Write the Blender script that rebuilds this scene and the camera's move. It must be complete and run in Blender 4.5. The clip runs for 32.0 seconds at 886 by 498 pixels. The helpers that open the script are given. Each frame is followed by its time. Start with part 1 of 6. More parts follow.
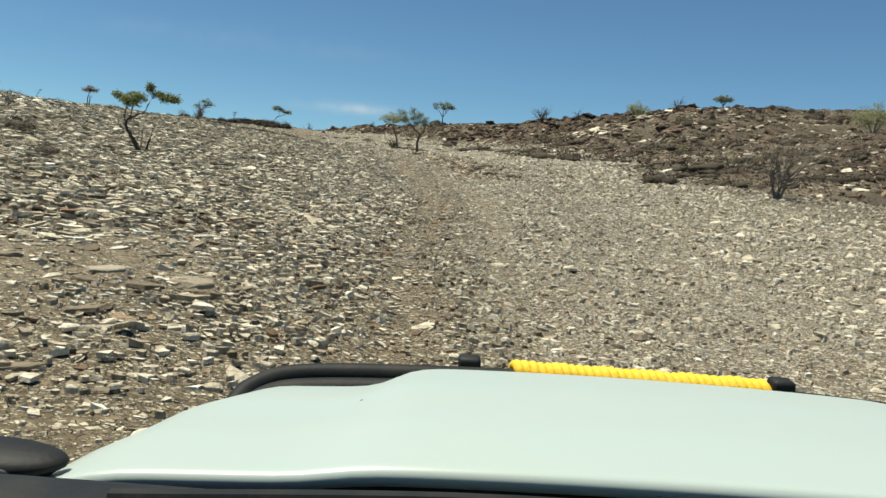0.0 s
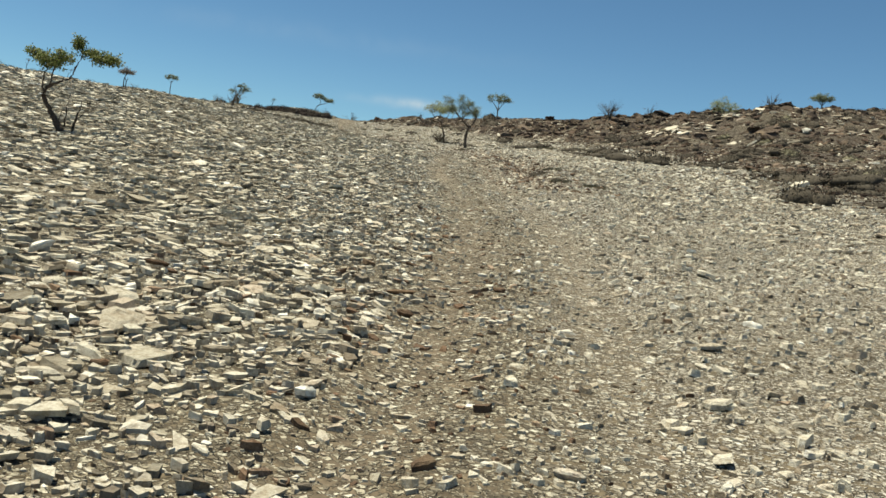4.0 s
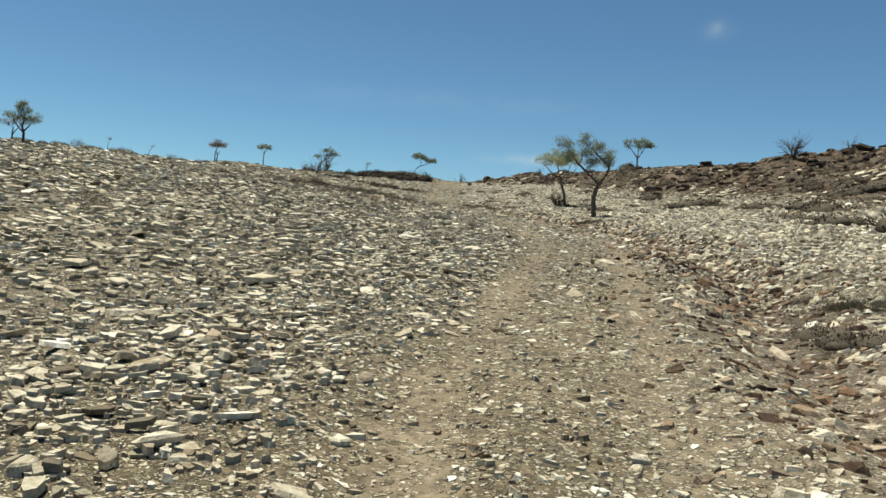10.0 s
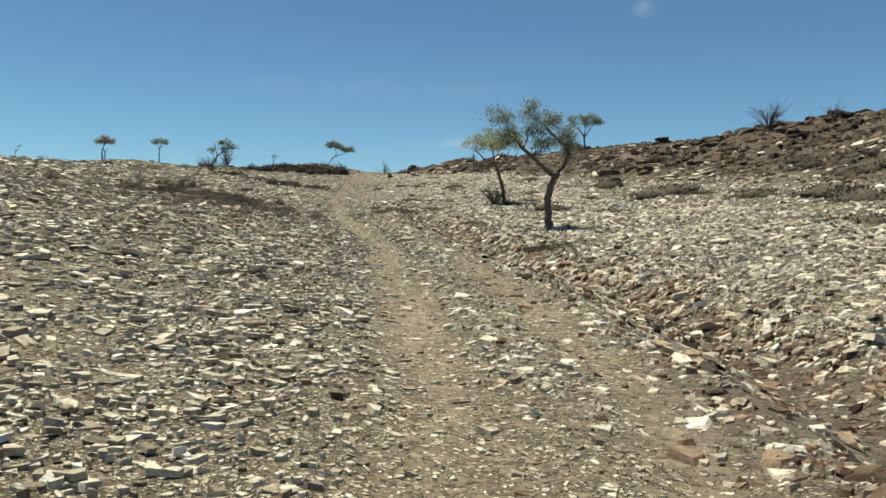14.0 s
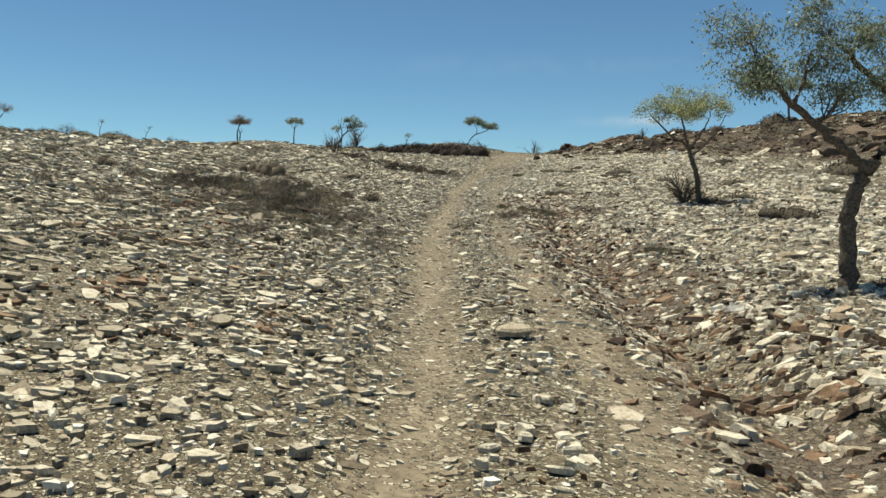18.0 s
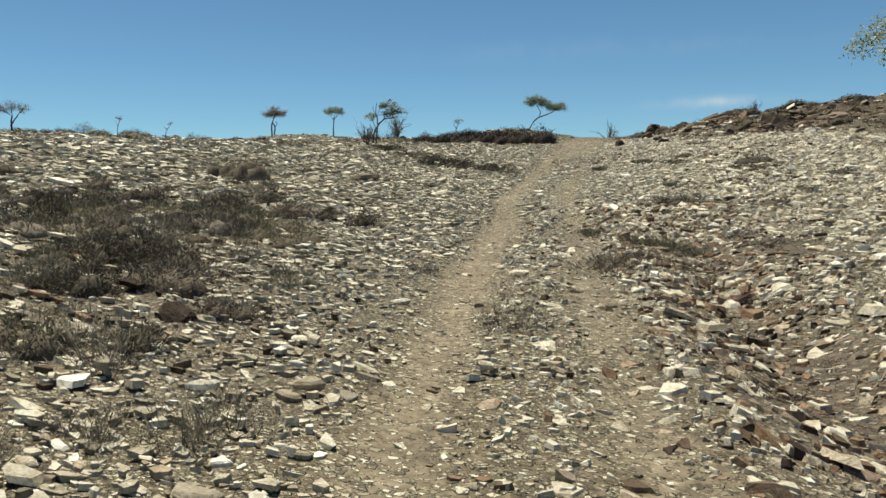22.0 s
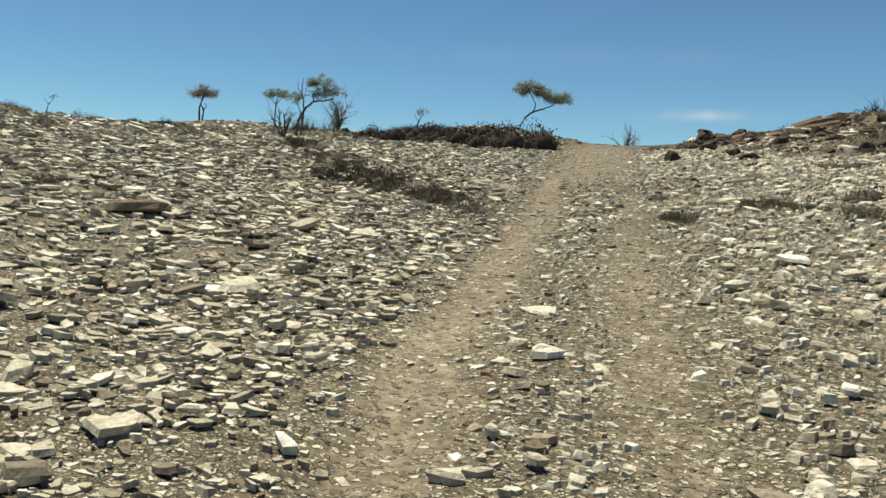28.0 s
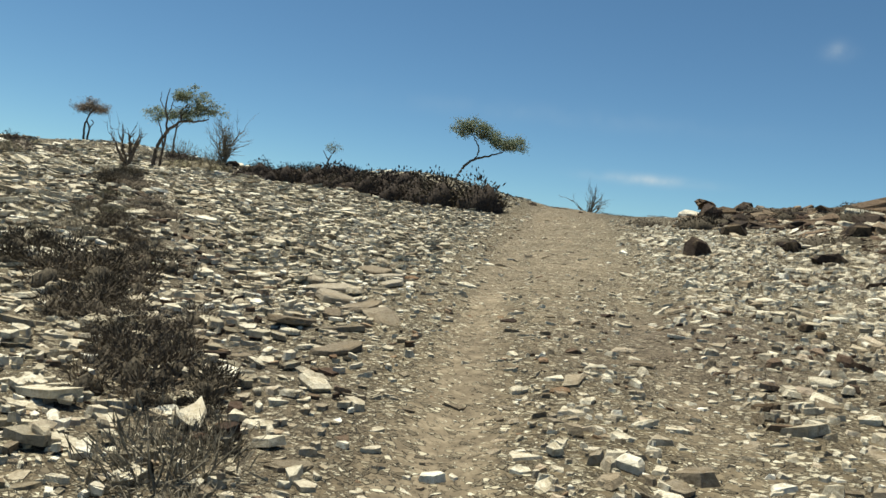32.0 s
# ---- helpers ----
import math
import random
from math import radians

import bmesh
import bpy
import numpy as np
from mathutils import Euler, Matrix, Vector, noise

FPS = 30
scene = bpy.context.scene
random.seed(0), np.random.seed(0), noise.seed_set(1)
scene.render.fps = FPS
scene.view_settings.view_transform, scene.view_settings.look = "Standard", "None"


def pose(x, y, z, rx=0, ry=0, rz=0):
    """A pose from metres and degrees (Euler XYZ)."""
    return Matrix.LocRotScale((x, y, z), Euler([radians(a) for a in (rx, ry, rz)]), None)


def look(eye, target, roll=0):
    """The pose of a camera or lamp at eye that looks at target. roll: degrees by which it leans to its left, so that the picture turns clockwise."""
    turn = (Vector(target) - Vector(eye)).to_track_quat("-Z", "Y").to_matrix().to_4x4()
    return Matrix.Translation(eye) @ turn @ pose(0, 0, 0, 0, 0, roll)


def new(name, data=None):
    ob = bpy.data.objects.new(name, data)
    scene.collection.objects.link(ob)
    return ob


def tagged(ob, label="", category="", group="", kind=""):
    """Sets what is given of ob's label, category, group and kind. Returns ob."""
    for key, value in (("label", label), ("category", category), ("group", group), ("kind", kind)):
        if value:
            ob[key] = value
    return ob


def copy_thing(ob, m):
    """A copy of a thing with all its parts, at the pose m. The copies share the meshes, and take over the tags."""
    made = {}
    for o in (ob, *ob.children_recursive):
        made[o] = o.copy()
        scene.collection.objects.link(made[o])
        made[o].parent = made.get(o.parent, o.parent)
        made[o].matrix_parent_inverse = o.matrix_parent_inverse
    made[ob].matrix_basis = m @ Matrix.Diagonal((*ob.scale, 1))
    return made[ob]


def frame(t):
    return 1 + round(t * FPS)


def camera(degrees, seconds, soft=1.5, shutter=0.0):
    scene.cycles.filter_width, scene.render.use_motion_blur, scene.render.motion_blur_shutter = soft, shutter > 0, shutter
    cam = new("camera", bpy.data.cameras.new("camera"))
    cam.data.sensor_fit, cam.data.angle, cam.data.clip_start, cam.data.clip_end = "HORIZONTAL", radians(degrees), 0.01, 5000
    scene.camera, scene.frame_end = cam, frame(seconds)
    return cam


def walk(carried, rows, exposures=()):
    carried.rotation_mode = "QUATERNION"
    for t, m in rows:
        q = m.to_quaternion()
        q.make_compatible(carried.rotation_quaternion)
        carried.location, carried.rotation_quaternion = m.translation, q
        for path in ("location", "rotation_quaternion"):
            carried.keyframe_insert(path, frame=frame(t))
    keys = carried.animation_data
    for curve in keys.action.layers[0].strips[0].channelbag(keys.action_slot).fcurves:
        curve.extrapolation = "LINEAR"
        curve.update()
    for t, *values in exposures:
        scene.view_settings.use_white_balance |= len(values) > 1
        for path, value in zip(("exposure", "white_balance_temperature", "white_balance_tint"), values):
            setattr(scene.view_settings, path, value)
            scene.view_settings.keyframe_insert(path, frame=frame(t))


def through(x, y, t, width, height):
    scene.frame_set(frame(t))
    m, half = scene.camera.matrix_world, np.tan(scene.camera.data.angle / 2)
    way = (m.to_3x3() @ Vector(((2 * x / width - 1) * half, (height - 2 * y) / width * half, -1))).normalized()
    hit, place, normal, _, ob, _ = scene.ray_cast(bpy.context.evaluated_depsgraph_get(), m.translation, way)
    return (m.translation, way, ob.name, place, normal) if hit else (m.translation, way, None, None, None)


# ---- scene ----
cam = camera(59.4, 32.0)
METRES, EYE, TILT, LEAN, TURN = 86.84, 1.65, 5.0, 0.0, 0.0
ROWS = [
    (0.0, 0.0, 0.0, 0.0, 0.63, -8.58, -4.19),
    (0.5, 0.0001, 0.0128, -0.0003, 2.73, -8.58, -4.24),
    (1.0, -0.0006, 0.026, -0.0008, 4.76, -8.64, -4.8),
    (1.5, -0.0012, 0.0389, -0.0011, 6.1, -8.79, -5.02),
    (2.0, -0.0013, 0.0526, -0.0015, 6.62, -9.14, -5.08),
    (2.5, -0.0012, 0.0665, -0.0018, 6.44, -9.38, -5.13),
    (3.0, -0.0008, 0.0809, -0.0022, 5.89, -9.41, -4.95),
    (3.5, -0.0005, 0.0967, -0.0028, 5.26, -9.36, -5.36),
    (5.5, 0.0028, 0.161, -0.0038, 3.71, -8.47, -6.48),
    (6.0, 0.0025, 0.1798, -0.004, 4.32, -8.26, -6.82),
    (6.5, 0.0033, 0.1985, -0.0035, 5.0, -7.49, -6.24),
    (7.0, 0.0029, 0.2165, -0.0035, 5.83, -7.17, -5.45),
    (7.5, 0.0025, 0.2365, -0.0033, 7.17, -7.09, -4.6),
    (8.0, 0.001, 0.2548, -0.0031, 8.78, -7.01, -4.71),
    (8.5, -0.001, 0.2735, -0.0031, 10.32, -7.25, -4.64),
    (9.0, -0.0031, 0.2923, -0.0033, 11.61, -7.69, -4.03),
    (9.5, -0.0056, 0.3103, -0.0026, 12.9, -7.04, -2.81),
    (10.0, -0.0078, 0.3284, -0.0021, 14.42, -5.59, -2.25),
    (10.5, -0.0123, 0.347, -0.0011, 16.24, -4.65, -2.53),
    (11.0, -0.0148, 0.3636, -0.0004, 16.91, -4.6, -2.26),
    (11.5, -0.0177, 0.3801, 0.0001, 16.24, -5.03, -2.21),
    (12.0, -0.019, 0.3966, 0.0007, 14.75, -5.62, -1.49),
    (12.5, -0.02, 0.4127, 0.0008, 12.89, -6.15, -0.91),
    (13.0, -0.0201, 0.4288, 0.001, 11.18, -6.56, -0.35),
    (13.5, -0.0204, 0.4449, 0.0011, 9.86, -6.52, -0.12),
    (15.5, -0.0231, 0.5086, 0.0011, 11.54, -6.83, 2.41),
    (16.0, -0.0269, 0.5246, 0.0012, 13.89, -7.11, 2.06),
    (16.5, -0.0302, 0.54, 0.0009, 16.8, -7.18, 1.69),
    (17.0, -0.0344, 0.5547, 0.0008, 19.19, -7.36, 0.94),
    (17.5, -0.0388, 0.5693, 0.0007, 20.75, -7.66, 0.37),
    (18.0, -0.0428, 0.5849, 0.0003, 21.44, -7.96, 0.8),
    (18.5, -0.0472, 0.5992, -0.0001, 22.14, -8.3, 1.34),
    (19.0, -0.0516, 0.6135, -0.0002, 23.11, -8.21, 1.68),
    (19.5, -0.0567, 0.6286, -0.0005, 24.09, -7.79, 2.1),
    (20.0, -0.0611, 0.6437, -0.0007, 24.57, -7.8, 2.56),
    (20.5, -0.0671, 0.6584, -0.001, 25.24, -7.98, 1.62),
    (21.0, -0.0729, 0.6728, -0.0013, 26.05, -8.26, 0.92),
    (21.5, -0.0769, 0.6871, -0.0015, 26.09, -8.19, 3.27),
    (22.0, -0.0828, 0.7014, -0.0023, 26.04, -8.56, 2.74),
    (22.5, -0.0873, 0.7145, -0.0021, 26.81, -8.59, 2.94),
    (23.0, -0.0933, 0.7287, -0.0034, 28.04, -8.67, 3.03),
    (23.5, -0.0993, 0.7422, -0.0034, 28.68, -9.02, 1.75),
    (24.0, -0.1055, 0.7562, -0.0042, 28.75, -9.01, 1.0),
    (24.5, -0.1113, 0.7707, -0.0048, 28.36, -8.88, 0.28),
    (25.0, -0.117, 0.7856, -0.0049, 27.53, -8.56, -0.66),
    (25.5, -0.1219, 0.7998, -0.0052, 26.46, -8.06, -1.11),
    (26.0, -0.1271, 0.8151, -0.0053, 25.47, -7.24, -1.77),
    (26.5, -0.1312, 0.8287, -0.0047, 24.65, -6.43, -2.1),
    (28.5, -0.1483, 0.8828, -0.0059, 25.42, -9.02, -0.1),
    (29.0, -0.1537, 0.8957, -0.006, 25.77, -8.33, -2.81),
    (29.5, -0.1581, 0.9101, -0.0061, 24.72, -7.2, -3.75),
    (30.0, -0.1623, 0.9239, -0.0059, 23.31, -6.29, -5.36),
    (30.5, -0.1657, 0.9368, -0.0057, 22.24, -6.17, -5.64),
    (31.0, -0.1688, 0.9497, -0.0053, 21.55, -6.42, -5.36),
    (31.5, -0.1721, 0.9611, -0.0046, 21.52, -6.04, -5.62),
    (32.0, -0.175, 0.9728, -0.0042, 21.54, -5.13, -4.8),
]
walk(cam, [(t, pose(0, 0, EYE, TILT, LEAN, TURN) @ pose(METRES * x, METRES * y, METRES * z, 90 + pitch, roll, yaw)) for t, x, y, z, yaw, pitch, roll in ROWS],
     exposures=[(0.0, 0.63, 6700, 1), (32.0, 0.63, 6700, 1)])

# ---- world, sun ----
world = bpy.data.worlds.new("world")
scene.world = world
world.use_nodes = True
SUN_ELEVATION, SUN_AZIMUTH = 73.0, -74.0      # degrees; azimuth from +y towards +x

SKY_TINT = (0.78, 1.03, 1.14, 1)


def build_world():
    nt = world.node_tree
    nt.nodes.clear()
    out = nt.nodes.new("ShaderNodeOutputWorld")
    bg = nt.nodes.new("ShaderNodeBackground")
    sky = nt.nodes.new("ShaderNodeTexSky")
    sky.sky_type = "NISHITA"
    sky.sun_disc = False
    sky.sun_elevation = radians(SUN_ELEVATION)
    sky.sun_rotation = radians(SUN_AZIMUTH)
    sky.air_density, sky.dust_density, sky.ozone_density, sky.altitude = 0.82, 0.0, 1.4, 900
    bg.inputs["Strength"].default_value = 0.058
    # thin wisps of cloud low in the sky
    co = nt.nodes.new("ShaderNodeTexCoord")
    def calc(op, a, c=0.0):
        node = nt.nodes.new("ShaderNodeMath")
        node.operation = op
        for value, socket in ((a, node.inputs[0]), (c, node.inputs[1])):
            if isinstance(value, (int, float)):
                socket.default_value = value
            else:
                nt.links.new(value, socket)
        return node.outputs[0]

    def wisp(way, wide, high, amount):
        """How much of a small thin cloud lies in each direction of the sky."""
        way = Vector(way).normalized()
        right = way.cross(Vector((0, 0, 1))).normalized()
        up = right.cross(way)
        squared = None
        for axis, size in ((right, wide), (up, high)):
            dot = nt.nodes.new("ShaderNodeVectorMath")
            dot.operation = "DOT_PRODUCT"
            dot.inputs[1].default_value = axis
            nt.links.new(co.outputs["Generated"], dot.inputs[0])
            part_of = calc("POWER", calc("DIVIDE", dot.outputs["Value"], size), 2.0)
            squared = part_of if squared is None else calc("ADD", squared, part_of)
        ahead = nt.nodes.new("ShaderNodeVectorMath")
        ahead.operation = "DOT_PRODUCT"
        ahead.inputs[1].default_value = way
        nt.links.new(co.outputs["Generated"], ahead.inputs[0])
        ragged = calc("MULTIPLY", calc("SUBTRACT", nz.outputs["Fac"], 0.28), 2.2 * amount)
        return calc("MULTIPLY", calc("MULTIPLY", calc("EXPONENT", calc("MULTIPLY", squared, -1.0)), calc("GREATER_THAN", ahead.outputs["Value"], 0.0)), ragged)

    nz = nt.nodes.new("ShaderNodeTexNoise")
    nz.inputs["Scale"].default_value, nz.inputs["Detail"].default_value = 26.0, 6
    nt.links.new(co.outputs["Generated"], nz.inputs["Vector"])
    cover = calc("MAXIMUM", calc("ADD", calc("ADD", wisp((-0.1196, 0.9871, 0.1067), 0.055, 0.006, 0.8), wisp((0.075, 0.9616, 0.2639), 0.014, 0.009, 0.35)), wisp((-0.25, 0.95, 0.175), 0.22, 0.012, 0.07)), 0.0)
    mix = nt.nodes.new("ShaderNodeMix")
    mix.data_type = "RGBA"
    mix.inputs["B"].default_value = (7.5, 8.0, 8.6, 1)
    deep = nt.nodes.new("ShaderNodeMix")
    deep.data_type, deep.blend_type = "RGBA", "MULTIPLY"
    deep.inputs["Factor"].default_value = 1.0
    deep.inputs["B"].default_value = SKY_TINT
    nt.links.new(sky.outputs[0], deep.inputs["A"])
    nt.links.new(deep.outputs["Result"], mix.inputs["A"])
    nt.links.new(cover, mix.inputs["Factor"])
    nt.links.new(mix.outputs["Result"], bg.inputs["Color"])
    nt.links.new(bg.outputs[0], out.inputs[0])


build_world()
sun = new("sun", bpy.data.lights.new("sun", "SUN"))
sun.data.energy, sun.data.angle, sun.data.color = 5.0, radians(0.53), (1.0, 0.935, 0.82)
sun.matrix_world = look((0, 0, 60), Vector((0, 0, 60)) - Vector((math.sin(radians(SUN_AZIMUTH)) * math.cos(radians(SUN_ELEVATION)),
                                                                 math.cos(radians(SUN_AZIMUTH)) * math.cos(radians(SUN_ELEVATION)), math.sin(radians(SUN_ELEVATION)))))


# ---- materials ----
class Nodes:
    """A short way to write a node material."""

    def __init__(self, name, rough=0.85, metal=0.0):
        self.mat = bpy.data.materials.new(name)
        self.mat.use_nodes = True
        self.nt = self.mat.node_tree
        self.bsdf = self.nt.nodes["Principled BSDF"]
        self.bsdf.inputs["Roughness"].default_value, self.bsdf.inputs["Metallic"].default_value = rough, metal
        self.bsdf.inputs["Specular IOR Level"].default_value = 0.25

    def add(self, kind, **kw):
        node = self.nt.nodes.new("ShaderNode" + kind)
        for key, value in kw.items():
            node.inputs[key.replace("_", " ")].default_value = value
        return node

    def link(self, a, b):
        self.nt.links.new(a, b)

    def coords(self, scale=(1, 1, 1)):
        co, mp = self.add("TexCoord"), self.add("Mapping", Scale=scale)
        self.link(co.outputs["Object"], mp.inputs["Vector"])
        return mp.outputs[0]

    def noise(self, vec, scale, detail=4.0, rough=0.55):
        n = self.add("TexNoise", Scale=scale, Detail=detail, Roughness=rough)
        self.link(vec, n.inputs["Vector"])
        return n.outputs["Fac"]

    def ramp(self, fac, stops, smooth=True):
        r = self.add("ValToRGB")
        r.color_ramp.interpolation = "LINEAR" if smooth else "CONSTANT"
        while len(r.color_ramp.elements) < len(stops):
            r.color_ramp.elements.new(0.5)
        for e, (p, c) in zip(r.color_ramp.elements, stops):
            e.position = p
            e.color = (*c, 1) if isinstance(c, tuple) else (c, c, c, 1)
        self.link(fac, r.inputs["Fac"])
        return r.outputs["Color"]

    def mix(self, fac, a, b, blend="MIX"):
        m = self.add("Mix")
        m.data_type, m.blend_type = "RGBA", blend
        for value, slot in ((fac, "Factor"), (a, "A"), (b, "B")):
            socket = m.inputs[0] if slot == "Factor" else m.inputs[6 if slot == "A" else 7]
            if isinstance(value, (int, float)):
                socket.default_value = value
            elif isinstance(value, tuple):
                socket.default_value = (*value, 1)
            else:
                self.link(value, socket)
        return m.outputs[2]

    def math(self, op, a, b=0.0):
        m = self.add("Math")
        m.operation = op
        for value, socket in ((a, m.inputs[0]), (b, m.inputs[1])):
            if isinstance(value, (int, float)):
                socket.default_value = value
            else:
                self.link(value, socket)
        return m.outputs[0]

    def attr(self, name):
        a = self.add("Attribute")
        a.attribute_name = name
        return a.outputs["Fac"]

    def bump(self, height, strength=0.5, distance=0.02):
        b = self.add("Bump", Strength=strength, Distance=distance)
        self.link(height, b.inputs["Height"])
        self.link(b.outputs[0], self.bsdf.inputs["Normal"])

    def color(self, c):
        if isinstance(c, tuple):
            self.bsdf.inputs["Base Color"].default_value = (*c, 1)
        else:
            self.link(c, self.bsdf.inputs["Base Color"])
        return self


def ground_material():
    m = Nodes("stony_soil", 0.95)
    v = m.coords()
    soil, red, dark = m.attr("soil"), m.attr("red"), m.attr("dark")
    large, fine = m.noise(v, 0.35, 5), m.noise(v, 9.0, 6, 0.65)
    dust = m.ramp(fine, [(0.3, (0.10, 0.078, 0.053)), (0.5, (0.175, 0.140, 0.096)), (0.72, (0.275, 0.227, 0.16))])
    # soil among the stones, darkened to stand in for shade in the gaps
    shaded_loam = m.ramp(fine, [(0.3, (0.0562, 0.0425, 0.0271)), (0.5, (0.106, 0.0825, 0.0519)), (0.72, (0.206, 0.163, 0.103))])
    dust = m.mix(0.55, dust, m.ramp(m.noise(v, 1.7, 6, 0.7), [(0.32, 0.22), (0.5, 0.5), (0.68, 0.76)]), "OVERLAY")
    earth = m.mix(m.ramp(soil, [(0.3, 0.0), (0.85, 1.0)]), shaded_loam, dust)
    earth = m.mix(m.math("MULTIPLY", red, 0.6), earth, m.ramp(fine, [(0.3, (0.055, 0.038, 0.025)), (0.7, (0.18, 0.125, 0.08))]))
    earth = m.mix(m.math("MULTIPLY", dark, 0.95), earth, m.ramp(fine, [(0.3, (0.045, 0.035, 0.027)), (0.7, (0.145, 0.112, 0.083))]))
    # gravel too small to be pieces, toned down too as shade between stones
    height = None
    for scale, seed in ((17.0, 0.0), (38.0, 3.7)):
        mp = m.add("Mapping", Scale=(1.0, 1.35, 1.0), Location=(seed, seed * 2, 0), Rotation=(0, 0, seed))
        m.link(v, mp.inputs["Vector"])
        warp = m.add("TexNoise", Scale=scale * 0.7, Detail=2.0)
        m.link(mp.outputs[0], warp.inputs["Vector"])
        vec = m.mix(0.06, mp.outputs[0], warp.outputs["Color"], "ADD")
        cell, edge = m.add("TexVoronoi", Scale=scale, Randomness=1.0), m.add("TexVoronoi", Scale=scale, Randomness=1.0)
        edge.feature = "DISTANCE_TO_EDGE"
        m.link(vec, cell.inputs["Vector"])
        m.link(vec, edge.inputs["Vector"])
        split = m.add("SeparateColor")
        m.link(cell.outputs["Color"], split.inputs[0])
        tone = m.ramp(split.outputs[0], [(0.0, (0.0747, 0.0598, 0.0407)), (0.35, (0.144, 0.118, 0.0803)), (0.6, (0.27, 0.23, 0.161)), (0.85, (0.414, 0.366, 0.268)), (1.0, (0.575, 0.523, 0.401))])
        tone = m.mix(m.math("MULTIPLY", dark, 0.8), tone, (0.09, 0.066, 0.048))
        tone = m.mix(m.math("MULTIPLY", m.attr("gravel"), 0.8), tone, m.ramp(split.outputs[0], [(0.0, (0.18, 0.15, 0.11)), (0.4, (0.40, 0.352, 0.277)), (1.0, (0.62, 0.575, 0.485))]))
        stone = m.ramp(edge.outputs["Distance"], [(0.05, 0.0), (0.16, 1.0)])
        keep = m.math("GREATER_THAN", m.math("ADD", split.outputs[1], m.math("MULTIPLY", large, 0.25)), m.math("ADD", m.math("MULTIPLY", soil, 0.62), 0.33))
        cover = m.math("MULTIPLY", stone, keep)
        earth = m.mix(cover, earth, tone)
        h = m.math("MULTIPLY", cover, m.math("ADD", 0.4, split.outputs[2]))
        height = h if height is None else m.math("ADD", height, m.math("MULTIPLY", h, 0.5))
    height = m.math("ADD", height, m.math("MULTIPLY", fine, 0.5))
    m.bump(height, 1.0, 0.035)
    return m.color(earth).mat


def stone_material(name, stops, per_object=False):
    m = Nodes(name, 0.9)
    m.bsdf.inputs["Specular IOR Level"].default_value = 0.1
    if per_object:
        info = m.add("ObjectInfo")
        pick = info.outputs["Random"]
    else:
        info = m.add("NewGeometry")
        pick = info.outputs["Random Per Island"]
    v = m.coords()
    base = m.ramp(pick, stops)
    fine, blotch, large = m.noise(v, 55.0, 6, 0.75), m.noise(v, 17.0, 5, 0.65), m.noise(v, 3.0, 4)
    col = m.mix(0.6, base, m.ramp(fine, [(0.25, 0.15), (0.5, 0.5), (0.78, 0.84)]), "OVERLAY")
    col = m.mix(m.ramp(blotch, [(0.40, 0.5), (0.52, 0.0)]), col, m.mix(1.0, col, (0.50, 0.43, 0.34), "MULTIPLY"))
    col = m.mix(m.ramp(large, [(0.5, 0.0), (0.72, 0.55)]), col, (0.25, 0.185, 0.115))
    m.bump(m.math("ADD", fine, m.math("MULTIPLY", blotch, 1.4)), 0.9, 0.016)
    return m.color(col).mat


PALE = [(0.0, (0.166, 0.134, 0.0986)), (0.14, (0.343, 0.29, 0.217)), (0.32, (0.52, 0.464, 0.362)), (0.60, (0.613, 0.556, 0.444)), (0.84, (0.686, 0.631, 0.511)),
        (0.90, (0.447, 0.357, 0.263)), (0.95, (0.717, 0.67, 0.566)), (1.0, (0.821, 0.783, 0.689))]
DARK = [(0.0, (0.03, 0.022, 0.018)), (0.4, (0.075, 0.05, 0.038)), (0.7, (0.12, 0.083, 0.06)), (0.92, (0.21, 0.155, 0.115)), (1.0, (0.34, 0.28, 0.22))]
RED = [(0.0, (0.09, 0.06, 0.04)), (0.4, (0.22, 0.14, 0.09)), (0.7, (0.36, 0.27, 0.19)), (1.0, (0.58, 0.52, 0.41))]


def twig_material(name, a, b, rough=0.9, scale=30.0):
    m = Nodes(name, rough)
    v = m.coords()
    f = m.noise(v, scale, 5)
    col = m.ramp(f, [(0.3, a), (0.7, b)])
    info = m.add("NewGeometry")
    col = m.mix(0.35, col, m.ramp(info.outputs["Random Per Island"], [(0.0, 0.25), (1.0, 0.75)]), "OVERLAY")
    m.bump(f, 0.5, 0.01)
    m.bsdf.inputs["Specular IOR Level"].default_value = 0.06
    return m.color(col).mat


def leaf_material(name, stops, through=0.25):
    m = Nodes(name, 0.55)
    info = m.add("NewGeometry")
    v = m.coords()
    col = m.ramp(info.outputs["Random Per Island"], stops)
    col = m.mix(0.3, col, m.ramp(m.noise(v, 2.0, 3), [(0.3, 0.3), (0.7, 0.7)]), "OVERLAY")
    m.color(col)
    glow = m.add("BsdfTranslucent")
    m.link(col, glow.inputs["Color"])
    both = m.add("MixShader")
    both.inputs[0].default_value = through
    m.link(m.bsdf.outputs[0], both.inputs[1])
    m.link(glow.outputs[0], both.inputs[2])
    m.link(both.outputs[0], m.nt.nodes["Material Output"].inputs["Surface"])
    return m.mat


def paint_material(name, colour, rough, bump=0.0, dust=0.0, scale=6.0):
    m = Nodes(name, rough)
    m.bsdf.inputs["Specular IOR Level"].default_value = 0.5
    v = m.coords()
    f = m.noise(v, scale, 6, 0.6)
    col = m.mix(m.ramp(f, [(0.45, 0.0), (0.8, dust)]), colour, (0.45, 0.38, 0.28))
    if bump:
        m.bump(m.noise(v, 120.0, 3), bump, 0.003)
    return m.color(col).mat


